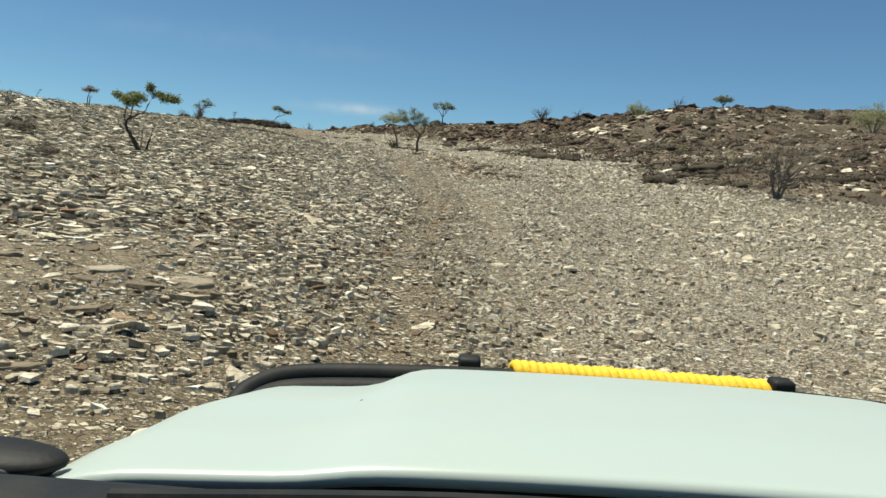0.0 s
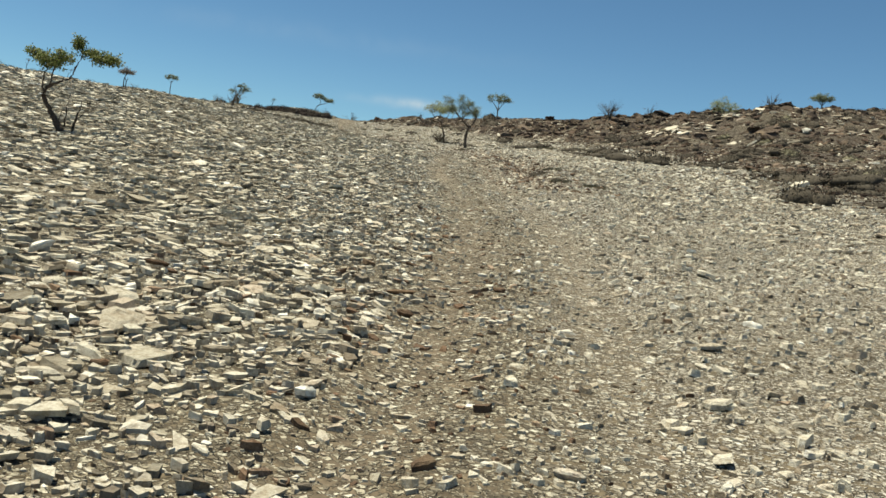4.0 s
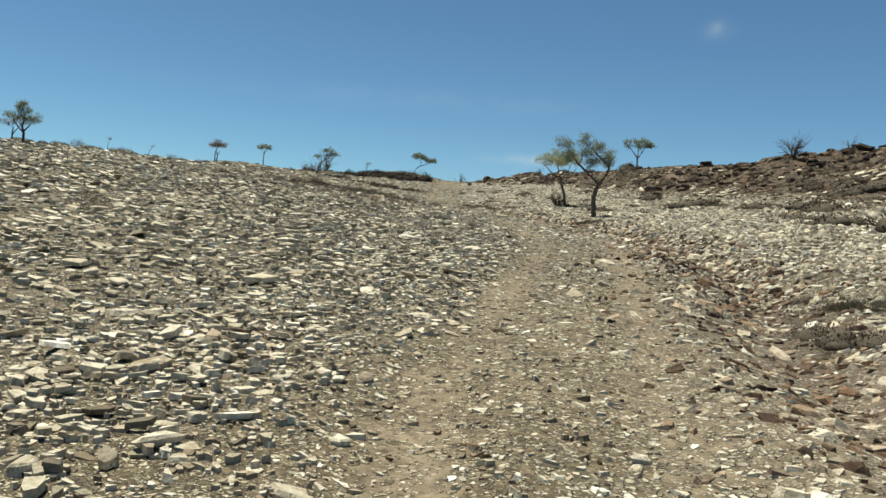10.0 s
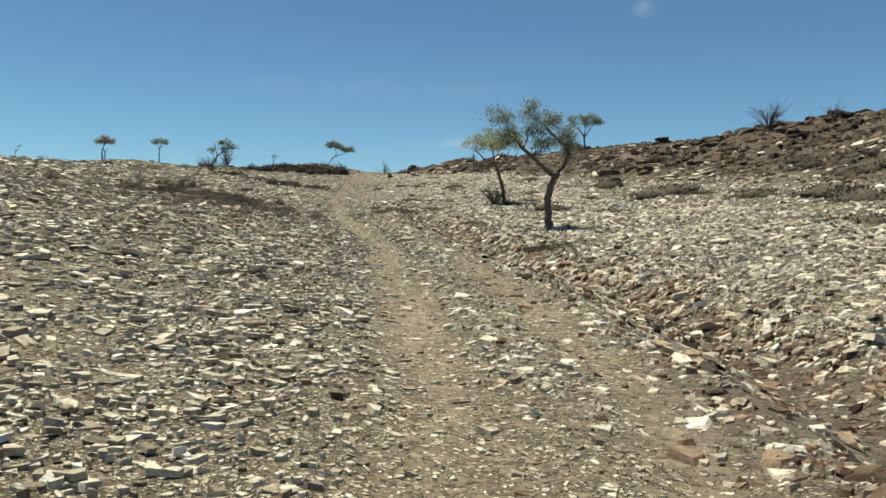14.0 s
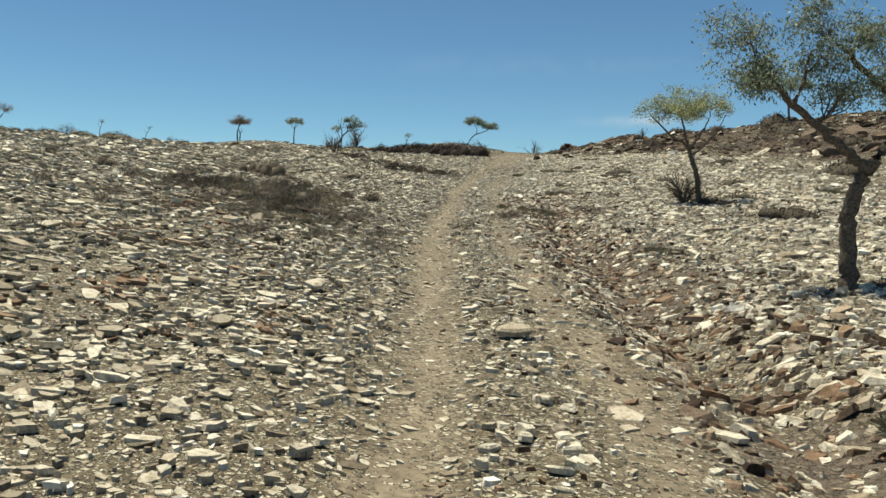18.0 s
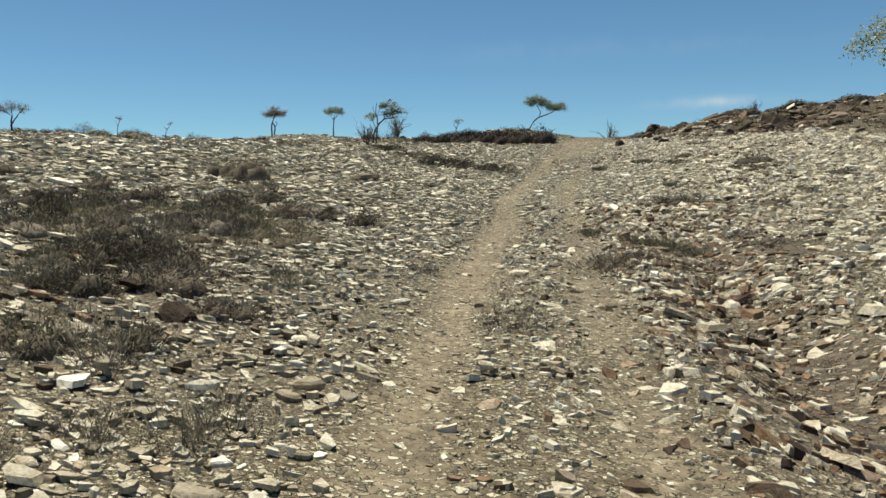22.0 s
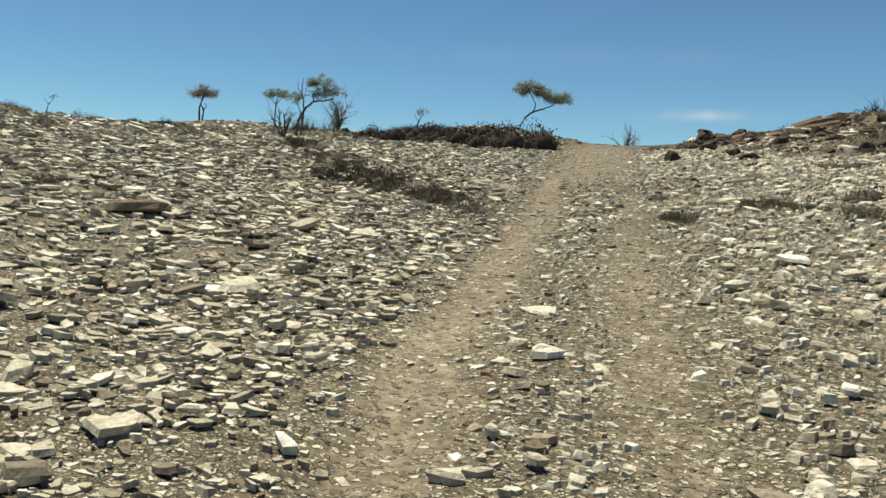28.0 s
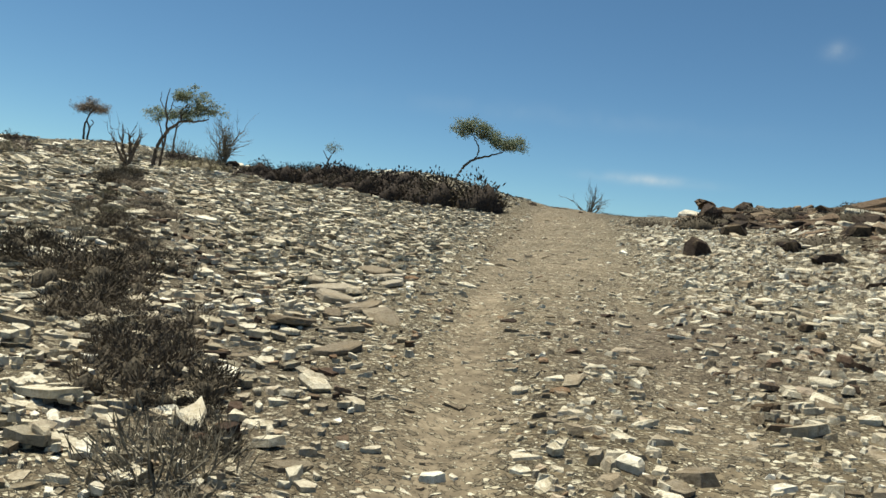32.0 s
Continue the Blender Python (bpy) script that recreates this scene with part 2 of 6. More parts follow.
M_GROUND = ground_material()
M_SCREE = stone_material("pale_scree", PALE)
M_PLATE = stone_material("slate_plate", [(0.0, (0.155, 0.133, 0.0998)), (0.2, (0.333, 0.293, 0.221)), (0.5, (0.511, 0.461, 0.357)), (0.78, (0.63, 0.576, 0.459)), (0.88, (0.392, 0.329, 0.244)), (0.94, (0.712, 0.658, 0.545)), (1.0, (0.902, 0.858, 0.749))])
M_STONE = stone_material("pale_stone", PALE, True)
M_DARKROCK = stone_material("dark_rock", [(0.0, (0.028, 0.022, 0.019)), (0.5, (0.055, 0.041, 0.033)), (0.85, (0.095, 0.07, 0.053)), (1.0, (0.17, 0.13, 0.10))], True)
M_DARKSCREE = stone_material("dark_scree", DARK)
M_REDSCREE = stone_material("red_scree", RED)
M_SLAB = stone_material("brown_slate", [(0.0, (0.17, 0.135, 0.10)), (0.5, (0.29, 0.245, 0.185)), (1.0, (0.45, 0.40, 0.325))], True)
M_DARKCRAG = stone_material("crag_slate", [(0.0, (0.06, 0.043, 0.032)), (0.6, (0.14, 0.10, 0.072)), (1.0, (0.27, 0.215, 0.155))], True)
M_JAG = stone_material("blackish_rock", [(0.0, (0.018, 0.014, 0.013)), (0.6, (0.04, 0.03, 0.026)), (1.0, (0.085, 0.062, 0.05))], True)
M_RUST = stone_material("rusty_stone", [(0.0, (0.42, 0.17, 0.11)), (1.0, (0.48, 0.22, 0.15))], True)
M_WHITE = stone_material("white_quartz", [(0.0, (0.52, 0.49, 0.42)), (1.0, (0.72, 0.69, 0.62))], True)
M_BARK = twig_material("dark_bark", (0.035, 0.026, 0.02), (0.12, 0.09, 0.07))
M_TRUNK = twig_material("brown_bark", (0.05, 0.04, 0.03), (0.17, 0.135, 0.105))
M_GREYBARK = twig_material("grey_bark", (0.10, 0.085, 0.07), (0.26, 0.23, 0.19))
M_BROWNTWIG = twig_material("brown_twig", (0.058, 0.047, 0.036), (0.158, 0.129, 0.098))
M_ASHTWIG = twig_material("ashen_twig", (0.1, 0.0824, 0.0661), (0.277, 0.232, 0.186))
M_OLIVETWIG = twig_material("olive_grey_twig", (0.0978, 0.0874, 0.0552), (0.276, 0.247, 0.167))
M_TANTWIG = twig_material("tan_grey_twig", (0.12, 0.102, 0.07), (0.30, 0.262, 0.19))
M_MOUND = twig_material("dark_mound_twig", (0.036, 0.031, 0.024), (0.118, 0.099, 0.075))
M_BLACKTWIG = twig_material("black_twig", (0.026, 0.021, 0.019), (0.085, 0.068, 0.058))
M_GREYTWIG = twig_material("grey_twig", (0.10, 0.088, 0.068), (0.25, 0.22, 0.17))
M_LEAF = leaf_material("grey_green_leaf", [(0.0, (0.085, 0.11, 0.066)), (0.5, (0.185, 0.22, 0.14)), (0.85, (0.29, 0.32, 0.225)), (1.0, (0.43, 0.44, 0.34))], 0.4)
M_LEAFYELLOW = leaf_material("yellow_green_leaf", [(0.0, (0.13, 0.15, 0.065)), (0.5, (0.29, 0.315, 0.155)), (0.85, (0.42, 0.43, 0.24)), (1.0, (0.55, 0.53, 0.35))], 0.45)
M_LEAFFRESH = leaf_material("fresh_green_leaf", [(0.0, (0.07, 0.088, 0.0263)), (0.6, (0.18, 0.211, 0.063)), (1.0, (0.32, 0.299, 0.137))], 0.35)
M_LEAFBROWN = leaf_material("withered_leaf", [(0.0, (0.12, 0.092, 0.07)), (0.6, (0.25, 0.195, 0.15)), (1.0, (0.38, 0.31, 0.24))], 0.12)
M_WHITEPAINT = paint_material("white_car_paint", (0.345, 0.402, 0.382), 0.38, 0.05, 0.12)
M_BLACKPLASTIC = paint_material("black_plastic", (0.010, 0.011, 0.012), 0.6, 0.2, 0.06)
M_BLACKPLASTIC.node_tree.nodes["Principled BSDF"].inputs["Specular IOR Level"].default_value = 0.2
M_RUBBER = paint_material("tyre_rubber", (0.02, 0.02, 0.02), 0.85, 0.4, 0.5, 12.0)
M_ROPE = paint_material("yellow_rope_fibre", (0.75, 0.46, 0.02), 0.7, 0.6, 0.06, 30.0)
M_STEEL = Nodes("wheel_steel", 0.45, 0.8).color((0.45, 0.44, 0.42)).mat
M_GREYPLASTIC = paint_material("grey_plastic", (0.05, 0.053, 0.058), 0.5, 0.1, 0.15)


# ---- the shape of the hillside ----
# Cross-profiles of the slope: one row a strip, from the far left of the valley to the far right; columns run uphill every 15 m.
HILL = np.array([
    [-0.01, 0.49, 1.05, 1.67, 2.4, 3.27, 4.21, 4.84, 4.94, 4.67, 4.64],
    [0.38, 0.38, 0.52, 0.96, 1.64, 2.21, 2.23, 1.95, 1.04, 2.05, 4.1],
    [0.72, 0.33, -0.04, 0.27, 0.98, 1.43, 0.45, 0.45, 0.83, 1.78, 3.19],
    [0.8, 0.35, -0.45, -0.13, 0.46, 0.29, -0.96, 0.05, 0.64, 1.18, 1.61],
    [0.4, -0.09, -0.55, 0.08, 0.14, -0.63, -0.38, 0.38, 0.45, 0.28, 0.11],
    [-0.28, -0.33, -0.27, 0.01, 0.33, 0.02, -0.51, 0.65, 1.39, -0.08, -0.44],
    [-1.05, -0.58, -0.1, 0.39, 0.8, 0.45, -0.31, 0.46, 2.49, 1.6, 0.84],
    [-1.87, -0.96, -0.04, 0.88, 1.77, 2.5, 3.18, 3.95, 3.46, 3.31, 3.62],
    [-2.71, -1.39, -0.05, 1.4, 3.13, 5.26, 7.54, 9.3, 10.07, 9.24, 7.43],
])
STRIPS, STEPS = np.linspace(-2.8, 2.8, 9), np.linspace(-12, 138, 11)
PATH_Y = [-400, 0, 22, 28.4, 34, 40, 45.4, 50.6, 55.7, 60.7, 65.5, 70.5, 75.3, 80, 84.2, 91, 106, 125, 500]
PATH_X = [0, 0, 0.1, -0.7, -1.65, -1.8, -2.35, -3.7, -5.3, -7.2, -9.2, -11, -12.4, -14.1, -15.2, -16.9, -20.3, -23, -60]


def path_x(y):
    return np.interp(y, PATH_Y, PATH_X)


def valley_x(y):
    return -24.0 * np.clip((np.clip(y, -30, 130) - 20) / 100, 0, 1.1) ** 1.6


def hump(d):
    d = np.abs(d)
    return np.where(d < 1, 2 / 3 - d * d + d ** 3 / 2, np.where(d < 2, (2 - d) ** 3 / 6, 0))


def value_noise(x, y, seed=0):
    """Smooth noise in 0..1 over the plane."""
    xi, yi = np.floor(x).astype(np.int64), np.floor(y).astype(np.int64)
    fx, fy = x - xi, y - yi
    fx, fy = fx * fx * (3 - 2 * fx), fy * fy * (3 - 2 * fy)

    def corner(a, b):
        h = (a * 374761393 + b * 668265263 + seed * 974634777) & 0xFFFFFFFF
        h = ((h ^ (h >> 13)) * 1274126177) & 0xFFFFFFFF
        return ((h ^ (h >> 16)) & 0xFFFF) / 65535.0

    low = corner(xi, yi) * (1 - fx) + corner(xi + 1, yi) * fx
    high = corner(xi, yi + 1) * (1 - fx) + corner(xi + 1, yi + 1) * fx
    return low * (1 - fy) + high * fy


def bell(d, width):
    return np.exp(-(d / width) ** 2)


def wheel_rut(x, y):
    """How deep in one of the two wheel tracks a place lies, 0 to 1."""
    off = x - path_x(y) - 0.25 - 0.34 * (value_noise(y * 0.25, y * 0 + 3.1, 5) - 0.5)
    wide = 0.24 + 0.22 * value_noise(y * 0.35, y * 0, 9) + 0.16 * value_noise(x * 1.9, y * 1.3, 10)
    ends = np.clip((y + 3) / 3, 0, 1) * np.clip((135 - y) / 10, 0, 1)
    return (bell(off + 0.75, wide) + bell(off - 0.75, wide) * np.interp(y, [40, 62, 100], [1.0, 0.78, 0.7])) * ends


def washout(x, y):
    """The shallow eroded channel beside the track."""
    off = x - path_x(y) - 2.5 - 1.1 * (value_noise(y * 0.22, y * 0 + 1.5, 21) - 0.5)
    return bell(off, 0.38 + 0.36 * value_noise(y * 0.5, y * 0, 22)) * np.clip((y - 30) / 6, 0, 1) * np.clip((76 - y) / 8, 0, 1)


def ridge(x, y):
    """1 on the dark rocky ridge beside the slope and over the crest."""
    edge = np.interp(y, [20, 25, 33, 45, 54, 70, 85, 92, 97, 100, 105, 110, 125, 170], [18.5, 15.5, 12, 13, 10.5, 10.5, 5, -2.5, -11, -14.5, -17, -18.5, -20, -22])
    wob = 5.0 * (value_noise(x * 0.12, y * 0.12, 31) - 0.5) + 2.0 * (value_noise(x * 0.6, y * 0.6, 32) - 0.5)
    gaps = np.clip(0.25 + 1.5 * value_noise(x * 0.22, y * 0.3, 35) + np.clip((y - 82) / 8, 0, 1), 0, 1)
    return np.clip((x - edge + wob) / 5.0 + 0.5, 0, 1) * np.clip((y - 20) / 8, 0, 1) * gaps


def scrub(x, y):
    """1 where the dark burnt scrub stands on the scree."""
    def strip(ax, ay, bx, by, wide):
        dx, dy = bx - ax, by - ay
        s = np.clip(((x - ax) * dx + (y - ay) * dy) / (dx * dx + dy * dy), 0, 1)
        return np.clip(1.4 - np.hypot(x - ax - s * dx, y - ay - s * dy) / wide, 0, 1)
    return np.clip(np.maximum.reduce([strip(-12.6, 65.5, -21.5, 72.5, 2.0), strip(-16.5, 73.5, -23.5, 78.0, 1.6), strip(-17.6, 87.6, -24.6, 94.5, 0.9),
                                      strip(-24.0, 105.8, -38.0, 111.0, 1.3), strip(-23.0, 93.0, -30.0, 98.5, 0.8)]), 0, 1)


def hill(x, y):
    """The height of the ground, without its pebbles."""
    x, y = np.asarray(x, float), np.asarray(y, float)
    u = np.clip(np.arcsinh((x - valley_x(y)) / 9), -2.79, 2.79)
    v = np.clip(y, -12, 138)
    bu = hump((u[..., None] - STRIPS) / (STRIPS[1] - STRIPS[0]))
    bv = hump((v[..., None] - STEPS) / (STEPS[1] - STEPS[0]))
    bu /= bu.sum(-1, keepdims=True)
    bv /= bv.sum(-1, keepdims=True)
    z = np.einsum("...i,ij,...j->...", bu, HILL, bv)
    z += 0.0875 * np.clip(y, -30, 112) - 0.0016 * np.clip(y - 112, 0, 60) ** 2 - 0.19 * np.clip(y - 172, 0, 300)
    z -= 0.12 * np.clip(np.abs(x - valley_x(y)) - 85, 0, 300)
    off = np.abs(x - path_x(y) - 0.25)
    away = np.clip((off - 1.5) / 4, 0, 1)
    z += away * (0.16 * (value_noise(x * 0.3, y * 0.3, 1) - 0.5) + 0.09 * (value_noise(x * 0.9, y * 0.9, 2) - 0.5))
    z += 0.05 * (value_noise(x * 2.3, y * 2.3, 3) - 0.5) + 0.025 * (value_noise(x * 5.1, y * 5.1, 4) - 0.5)
    z += ridge(x, y) * (0.5 * (value_noise(x * 0.45, y * 0.45, 7) - 0.42) + 0.25 * (value_noise(x * 1.3, y * 1.3, 8) - 0.5))
    for cx, cy, wx, wy, up in ((-26.8, 110.9, 4.2, 2.4, 0.65), (-52, 127.5, 7, 4, 0.7), (-59, 126, 6, 4, 0.55), (11, 97, 5, 4, 0.9), (24, 83, 7.5, 8, 2.1), (31, 93, 6, 6, 0.8), (27, 104, 11, 5, 0.5), (-1.3, 109.5, 5, 3, 0.5), (-12, 104, 3, 3, 0.5)):
        z += up * np.exp(-((x - cx) / wx) ** 2 - ((y - cy) / wy) ** 2)      # knolls on the crest
    return z - 0.05 * wheel_rut(x, y) - 0.24 * washout(x, y)


def fine_gravel(x, y):
    """Where dusty fine gravel lies between the stones at the foot of the slope."""
    right = 0.2 * np.clip((x - path_x(y) - 0.2) / 1.2, 0, 1) * np.clip((40 - y) / 14, 0, 1) * np.clip((14 - x) / 4, 0, 1) * (0.6 + 0.8 * value_noise(x * 0.5, y * 0.3, 46))
    bare = 0.6 * np.exp(-((x + 4.1) / 1.7) ** 2 - ((y - 8.5) / 3.6) ** 2) * (0.6 + 0.8 * value_noise(x * 1.2, y * 1.2, 47))
    return np.clip(np.maximum(right, bare), 0, 0.85)


def soil_cover(x, y):
    """How bare of stones the ground is, 0 to 1."""
    rut = wheel_rut(x, y) * np.interp(y, [0, 10, 22, 40, 60, 90, 100], [0.32, 0.42, 0.56, 0.85, 0.9, 0.92, 1.0]) * (0.82 + 0.4 * value_noise(x * 1.1, y * 0.45, 45))
    off = np.abs(x - path_x(y) - 0.25)
    top = bell(off, 1.15 + 0.9 * value_noise(x * 0.8, y * 0.35, 49)) * np.clip((y - 86) / 8, 0, 1) * 0.85
    track = bell(off, 1.5) * np.interp(y, [0, 18, 26, 48, 56], [0.0, 0.28, 0.48, 0.40, 0.16]) * (0.35 + 1.2 * value_noise(x * 0.9, y * 0.5, 48))
    worn = 0.62 * np.exp(-((x - 0.9 + 0.12 * (y - 33)) / 1.7) ** 2 - ((y - 33.5) / 5.5) ** 2) * (0.5 + value_noise(x * 0.8, y * 0.6, 57))
    patch = (np.clip((value_noise(x * 0.28, y * 0.28, 41) - 0.66) * 2.5, 0, 0.4) + np.clip((value_noise(x * 0.8, y * 0.8, 42) - 0.66) * 2.2, 0, 0.4)) * np.interp(y, [0, 12, 40], [1.2, 0.7, 0.4])
    return np.clip(np.maximum.reduce([rut, top, track, worn, patch, washout(x, y) * 0.25, fine_gravel(x, y), np.clip(brown_patch(x, y) - 0.25, 0, 1) * 0.75]), 0, 1)


def brown_patch(x, y):
    """Dark humus under dead grass, in drawn-out patches beside the track; also the painted shade of the umbrella tree.
    """
    side = np.clip((x - path_x(y) - 2.0) / 2, 0, 1) * np.clip((y - 28) / 8, 0, 1)
    # first spot: the umbrella tree's shadow, put into the soil colour
    spots = sum(np.exp(-((x - cx) / wx) ** 2 - ((y - cy) / wy) ** 2) for cx, cy, wx, wy in ((-4.6, 74.1, 0.9, 0.7), (2.6, 32.4, 0.8, 0.55), (1.8, 33.4, 0.8, 0.5), (1.6, 38.2, 1.0, 0.6), (-9.7, 72.8, 1.2, 0.45), (-11.0, 74.0, 0.6, 0.5), (-9.9, 78.0, 0.9, 0.4), (-14.2, 87.0, 0.5, 0.7), (-2.6, 55.9, 0.9, 0.5), (-8.8, 72.0, 1.3, 1.1), (-7.2, 67.0, 1.1, 1.6), (-4.7, 61.3, 1.0, 2.0), (1.0, 37.0, 1.2, 1.0), (-0.3, 45.4, 1.0, 1.6), (-5.6, 64.2, 0.9, 1.6), (-15.4, 90.8, 1.0, 1.4), (-10.0, 78.4, 1.2, 0.8)))
    ragged = 0.55 + 0.9 * value_noise(x * 1.6, y * 1.6, 52)
    return np.clip(np.clip((value_noise(x * 0.35 + 5, y * 0.8, 51) - 0.68) * 4, 0, 0.6) * side + np.clip(spots * ragged, 0, 0.95) + 0.6 * washout(x, y) * np.clip(value_noise(x * 1.3, y * 0.9, 53) * 2.0 - 0.5, 0, 1), 0, 1)


def red_cover(x, y):
    near = bell(x - path_x(y) + 0.5, 0.8) * np.clip((26 - y) / 8, 0, 1) * np.clip(y / 6, 0, 1) * 0.38
    rut = bell(x - path_x(y) + 0.45, 0.7) * 0.22 * value_noise(y * 0.3, y * 0, 44) * 1.5
    return np.clip(washout(x, y) * 0.85 * np.clip(value_noise(x * 0.4, y * 0.25, 43) * 2 - 0.2, 0.25, 1) + near + rut, 0, 1)


def slate_bed(x, y):
    """1 where brown broken slate crops out of the scree."""
    s = np.clip(((x + 9.2) * -6.5 + (y - 56.5) * 9.5) / (6.5 ** 2 + 9.5 ** 2), 0, 1)
    return np.clip(1.5 - np.hypot(x + 9.2 + 6.5 * s, y - 56.5 - 9.5 * s) / 1.5, 0, 1) * np.clip(value_noise(x * 0.7, y * 0.7, 63) * 2.2 - 0.4, 0, 1)


def lay(x, y, sink=0.0):
    return float(hill(np.array([x]), np.array([y]))[0]) - sink


def on_slope(x, y, sink=0.0, turn=0.0):
    """A pose that lies on the ground."""
    gx, gy = lay(x + 0.3, y) - lay(x - 0.3, y), lay(x, y + 0.3) - lay(x, y - 0.3)
    return pose(x, y, lay(x, y, sink), math.degrees(math.atan(gy / 0.6)), -math.degrees(math.atan(gx / 0.6)), 0) @ pose(0, 0, 0, 0, 0, turn)


# ---- mesh helpers ----
def raw_mesh(name, verts, loops, sizes):
    """A mesh from arrays: corner places, corner numbers face by face, and corners per face."""
    me = bpy.data.meshes.new(name)
    verts = np.asarray(verts, np.float32)
    loops, sizes = np.asarray(loops, np.int32).ravel(), np.asarray(sizes, np.int32)
    me.vertices.add(len(verts))
    me.vertices.foreach_set("co", verts.ravel())
    me.loops.add(len(loops))
    me.loops.foreach_set("vertex_index", loops)
    me.polygons.add(len(sizes))
    me.polygons.foreach_set("loop_start", np.concatenate([[0], np.cumsum(sizes)[:-1]]).astype(np.int32))
    me.update(calc_edges=True)
    return smooth(me, False)


def smooth(me, on=True):
    me.polygons.foreach_set("use_smooth", np.full(len(me.polygons), on))
    return me


def part(name, data, material, parent=None, label=""):
    """One mesh object, under a thing or under a part."""
    if isinstance(data, bmesh.types.BMesh):
        me = bpy.data.meshes.new(name)
        data.to_mesh(me)
        data.free()
    else:
        me = data
    if not me.materials:
        me.materials.append(material)
    ob = new(name, me)
    if parent is not None:
        ob.parent = parent
    if label:
        ob["label"] = label
    return ob


def tubes(lines, sides=5):
    """Tapered tubes along lines of (x, y, z, radius); returns arrays for raw_mesh."""
    verts, loops, sizes, n = [], [], [], 0
    ring = np.stack([np.cos(np.arange(sides) * 2 * np.pi / sides), np.sin(np.arange(sides) * 2 * np.pi / sides)], -1)
    for line in lines:
        p = np.asarray(line, float)
        way = np.gradient(p[:, :3], axis=0)
        way /= np.linalg.norm(way, axis=1, keepdims=True) + 1e-9
        ref = np.where(np.abs(way[:, 2:3]) > 0.9, np.array([[1.0, 0, 0]]), np.array([[0, 0, 1.0]]))
        a = np.cross(way, ref)
        a /= np.linalg.norm(a, axis=1, keepdims=True) + 1e-9
        b = np.cross(way, a)
        k = len(p)
        v = p[:, None, :3] + p[:, None, 3:4] * (ring[None, :, :1] * a[:, None] + ring[None, :, 1:] * b[:, None])
        verts.append(v.reshape(-1, 3))
        i, j = np.meshgrid(np.arange(k - 1), np.arange(sides), indexing="ij")
        j2 = (j + 1) % sides
        q = np.stack([i * sides + j, i * sides + j2, (i + 1) * sides + j2, (i + 1) * sides + j], -1).reshape(-1, 4) + n
        loops.append(q.ravel())
        sizes += [4] * len(q)
        loops.append(np.arange(sides) + n + (k - 1) * sides)
        sizes.append(sides)
        n += k * sides
    return np.concatenate(verts), np.concatenate(loops), sizes


def bend(points, steps=6, wobble=0.0, rng=None):
    """A smooth line through control points of (x, y, z, radius)."""
    p = np.asarray(points, float)
    q = np.vstack([2 * p[0] - p[1], p, 2 * p[-1] - p[-2]])
    out = []
    for k in range(1, len(q) - 2):
        for s in np.linspace(0, 1, steps, endpoint=False):
            a, b, c, d = q[k - 1], q[k], q[k + 1], q[k + 2]
            out.append(0.5 * (2 * b + (c - a) * s + (2 * a - 5 * b + 4 * c - d) * s * s + (3 * b - a - 3 * c + d) * s ** 3))
    out.append(p[-1])
    out = np.array(out)
    if wobble and rng is not None:
        out[1:-1, :3] += rng.normal(0, wobble, (len(out) - 2, 3))
    out[:, 3] = np.maximum(out[:, 3], 0.002)
    return out


def blades(centres, ways, length, width, rng):
    """Small pointed leaves or sprigs: four corners each."""
    n = len(centres)
    side = np.cross(ways, rng.normal(0, 1, (n, 3)))
    side /= np.linalg.norm(side, axis=1, keepdims=True) + 1e-9
    length, width = np.broadcast_to(length, n)[:, None], np.broadcast_to(width, n)[:, None]
    v = np.stack([centres, centres + ways * length * 0.45 + side * width * 0.5, centres + ways * length, centres + ways * length * 0.5 - side * width * 0.5], 1)
    return v.reshape(-1, 3), np.arange(4 * n), np.full(n, 4)


# ---- ground ----
def build_ground():
    a = np.linspace(-7.0, 7.0, 301)
    back = -12 - np.cumsum(np.geomspace(0.4, 90, 30))
    far = 122 + np.cumsum(np.geomspace(0.5, 130, 46))
    ys = np.concatenate([back[::-1], np.arange(-12, 100, 0.32), np.arange(100, 122, 0.4), far])
    yy, aa = np.meshgrid(ys, a, indexing="ij")
    xx = path_x(np.clip(yy, -30, 130)) + 2.8 * np.sinh(aa)
    zz = hill(xx, yy)
    n, k = zz.shape
    i, j = np.meshgrid(np.arange(n - 1), np.arange(k - 1), indexing="ij")
    quads = np.stack([i * k + j, i * k + j + 1, (i + 1) * k + j + 1, (i + 1) * k + j], -1).reshape(-1, 4)
    me = raw_mesh("ground", np.stack([xx, yy, zz], -1).reshape(-1, 3), quads.ravel(), np.full(len(quads), 4))
    smooth(me)
    x, y = xx.ravel(), yy.ravel()
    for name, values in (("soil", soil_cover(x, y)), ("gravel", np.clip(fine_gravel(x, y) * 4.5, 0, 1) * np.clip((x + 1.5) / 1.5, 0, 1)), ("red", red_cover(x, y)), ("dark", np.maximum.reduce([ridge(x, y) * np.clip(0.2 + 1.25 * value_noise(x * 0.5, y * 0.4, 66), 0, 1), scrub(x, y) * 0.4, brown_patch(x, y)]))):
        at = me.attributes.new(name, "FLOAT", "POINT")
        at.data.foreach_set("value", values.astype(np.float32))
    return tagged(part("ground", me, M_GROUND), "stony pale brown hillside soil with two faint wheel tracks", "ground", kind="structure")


ground = build_ground()


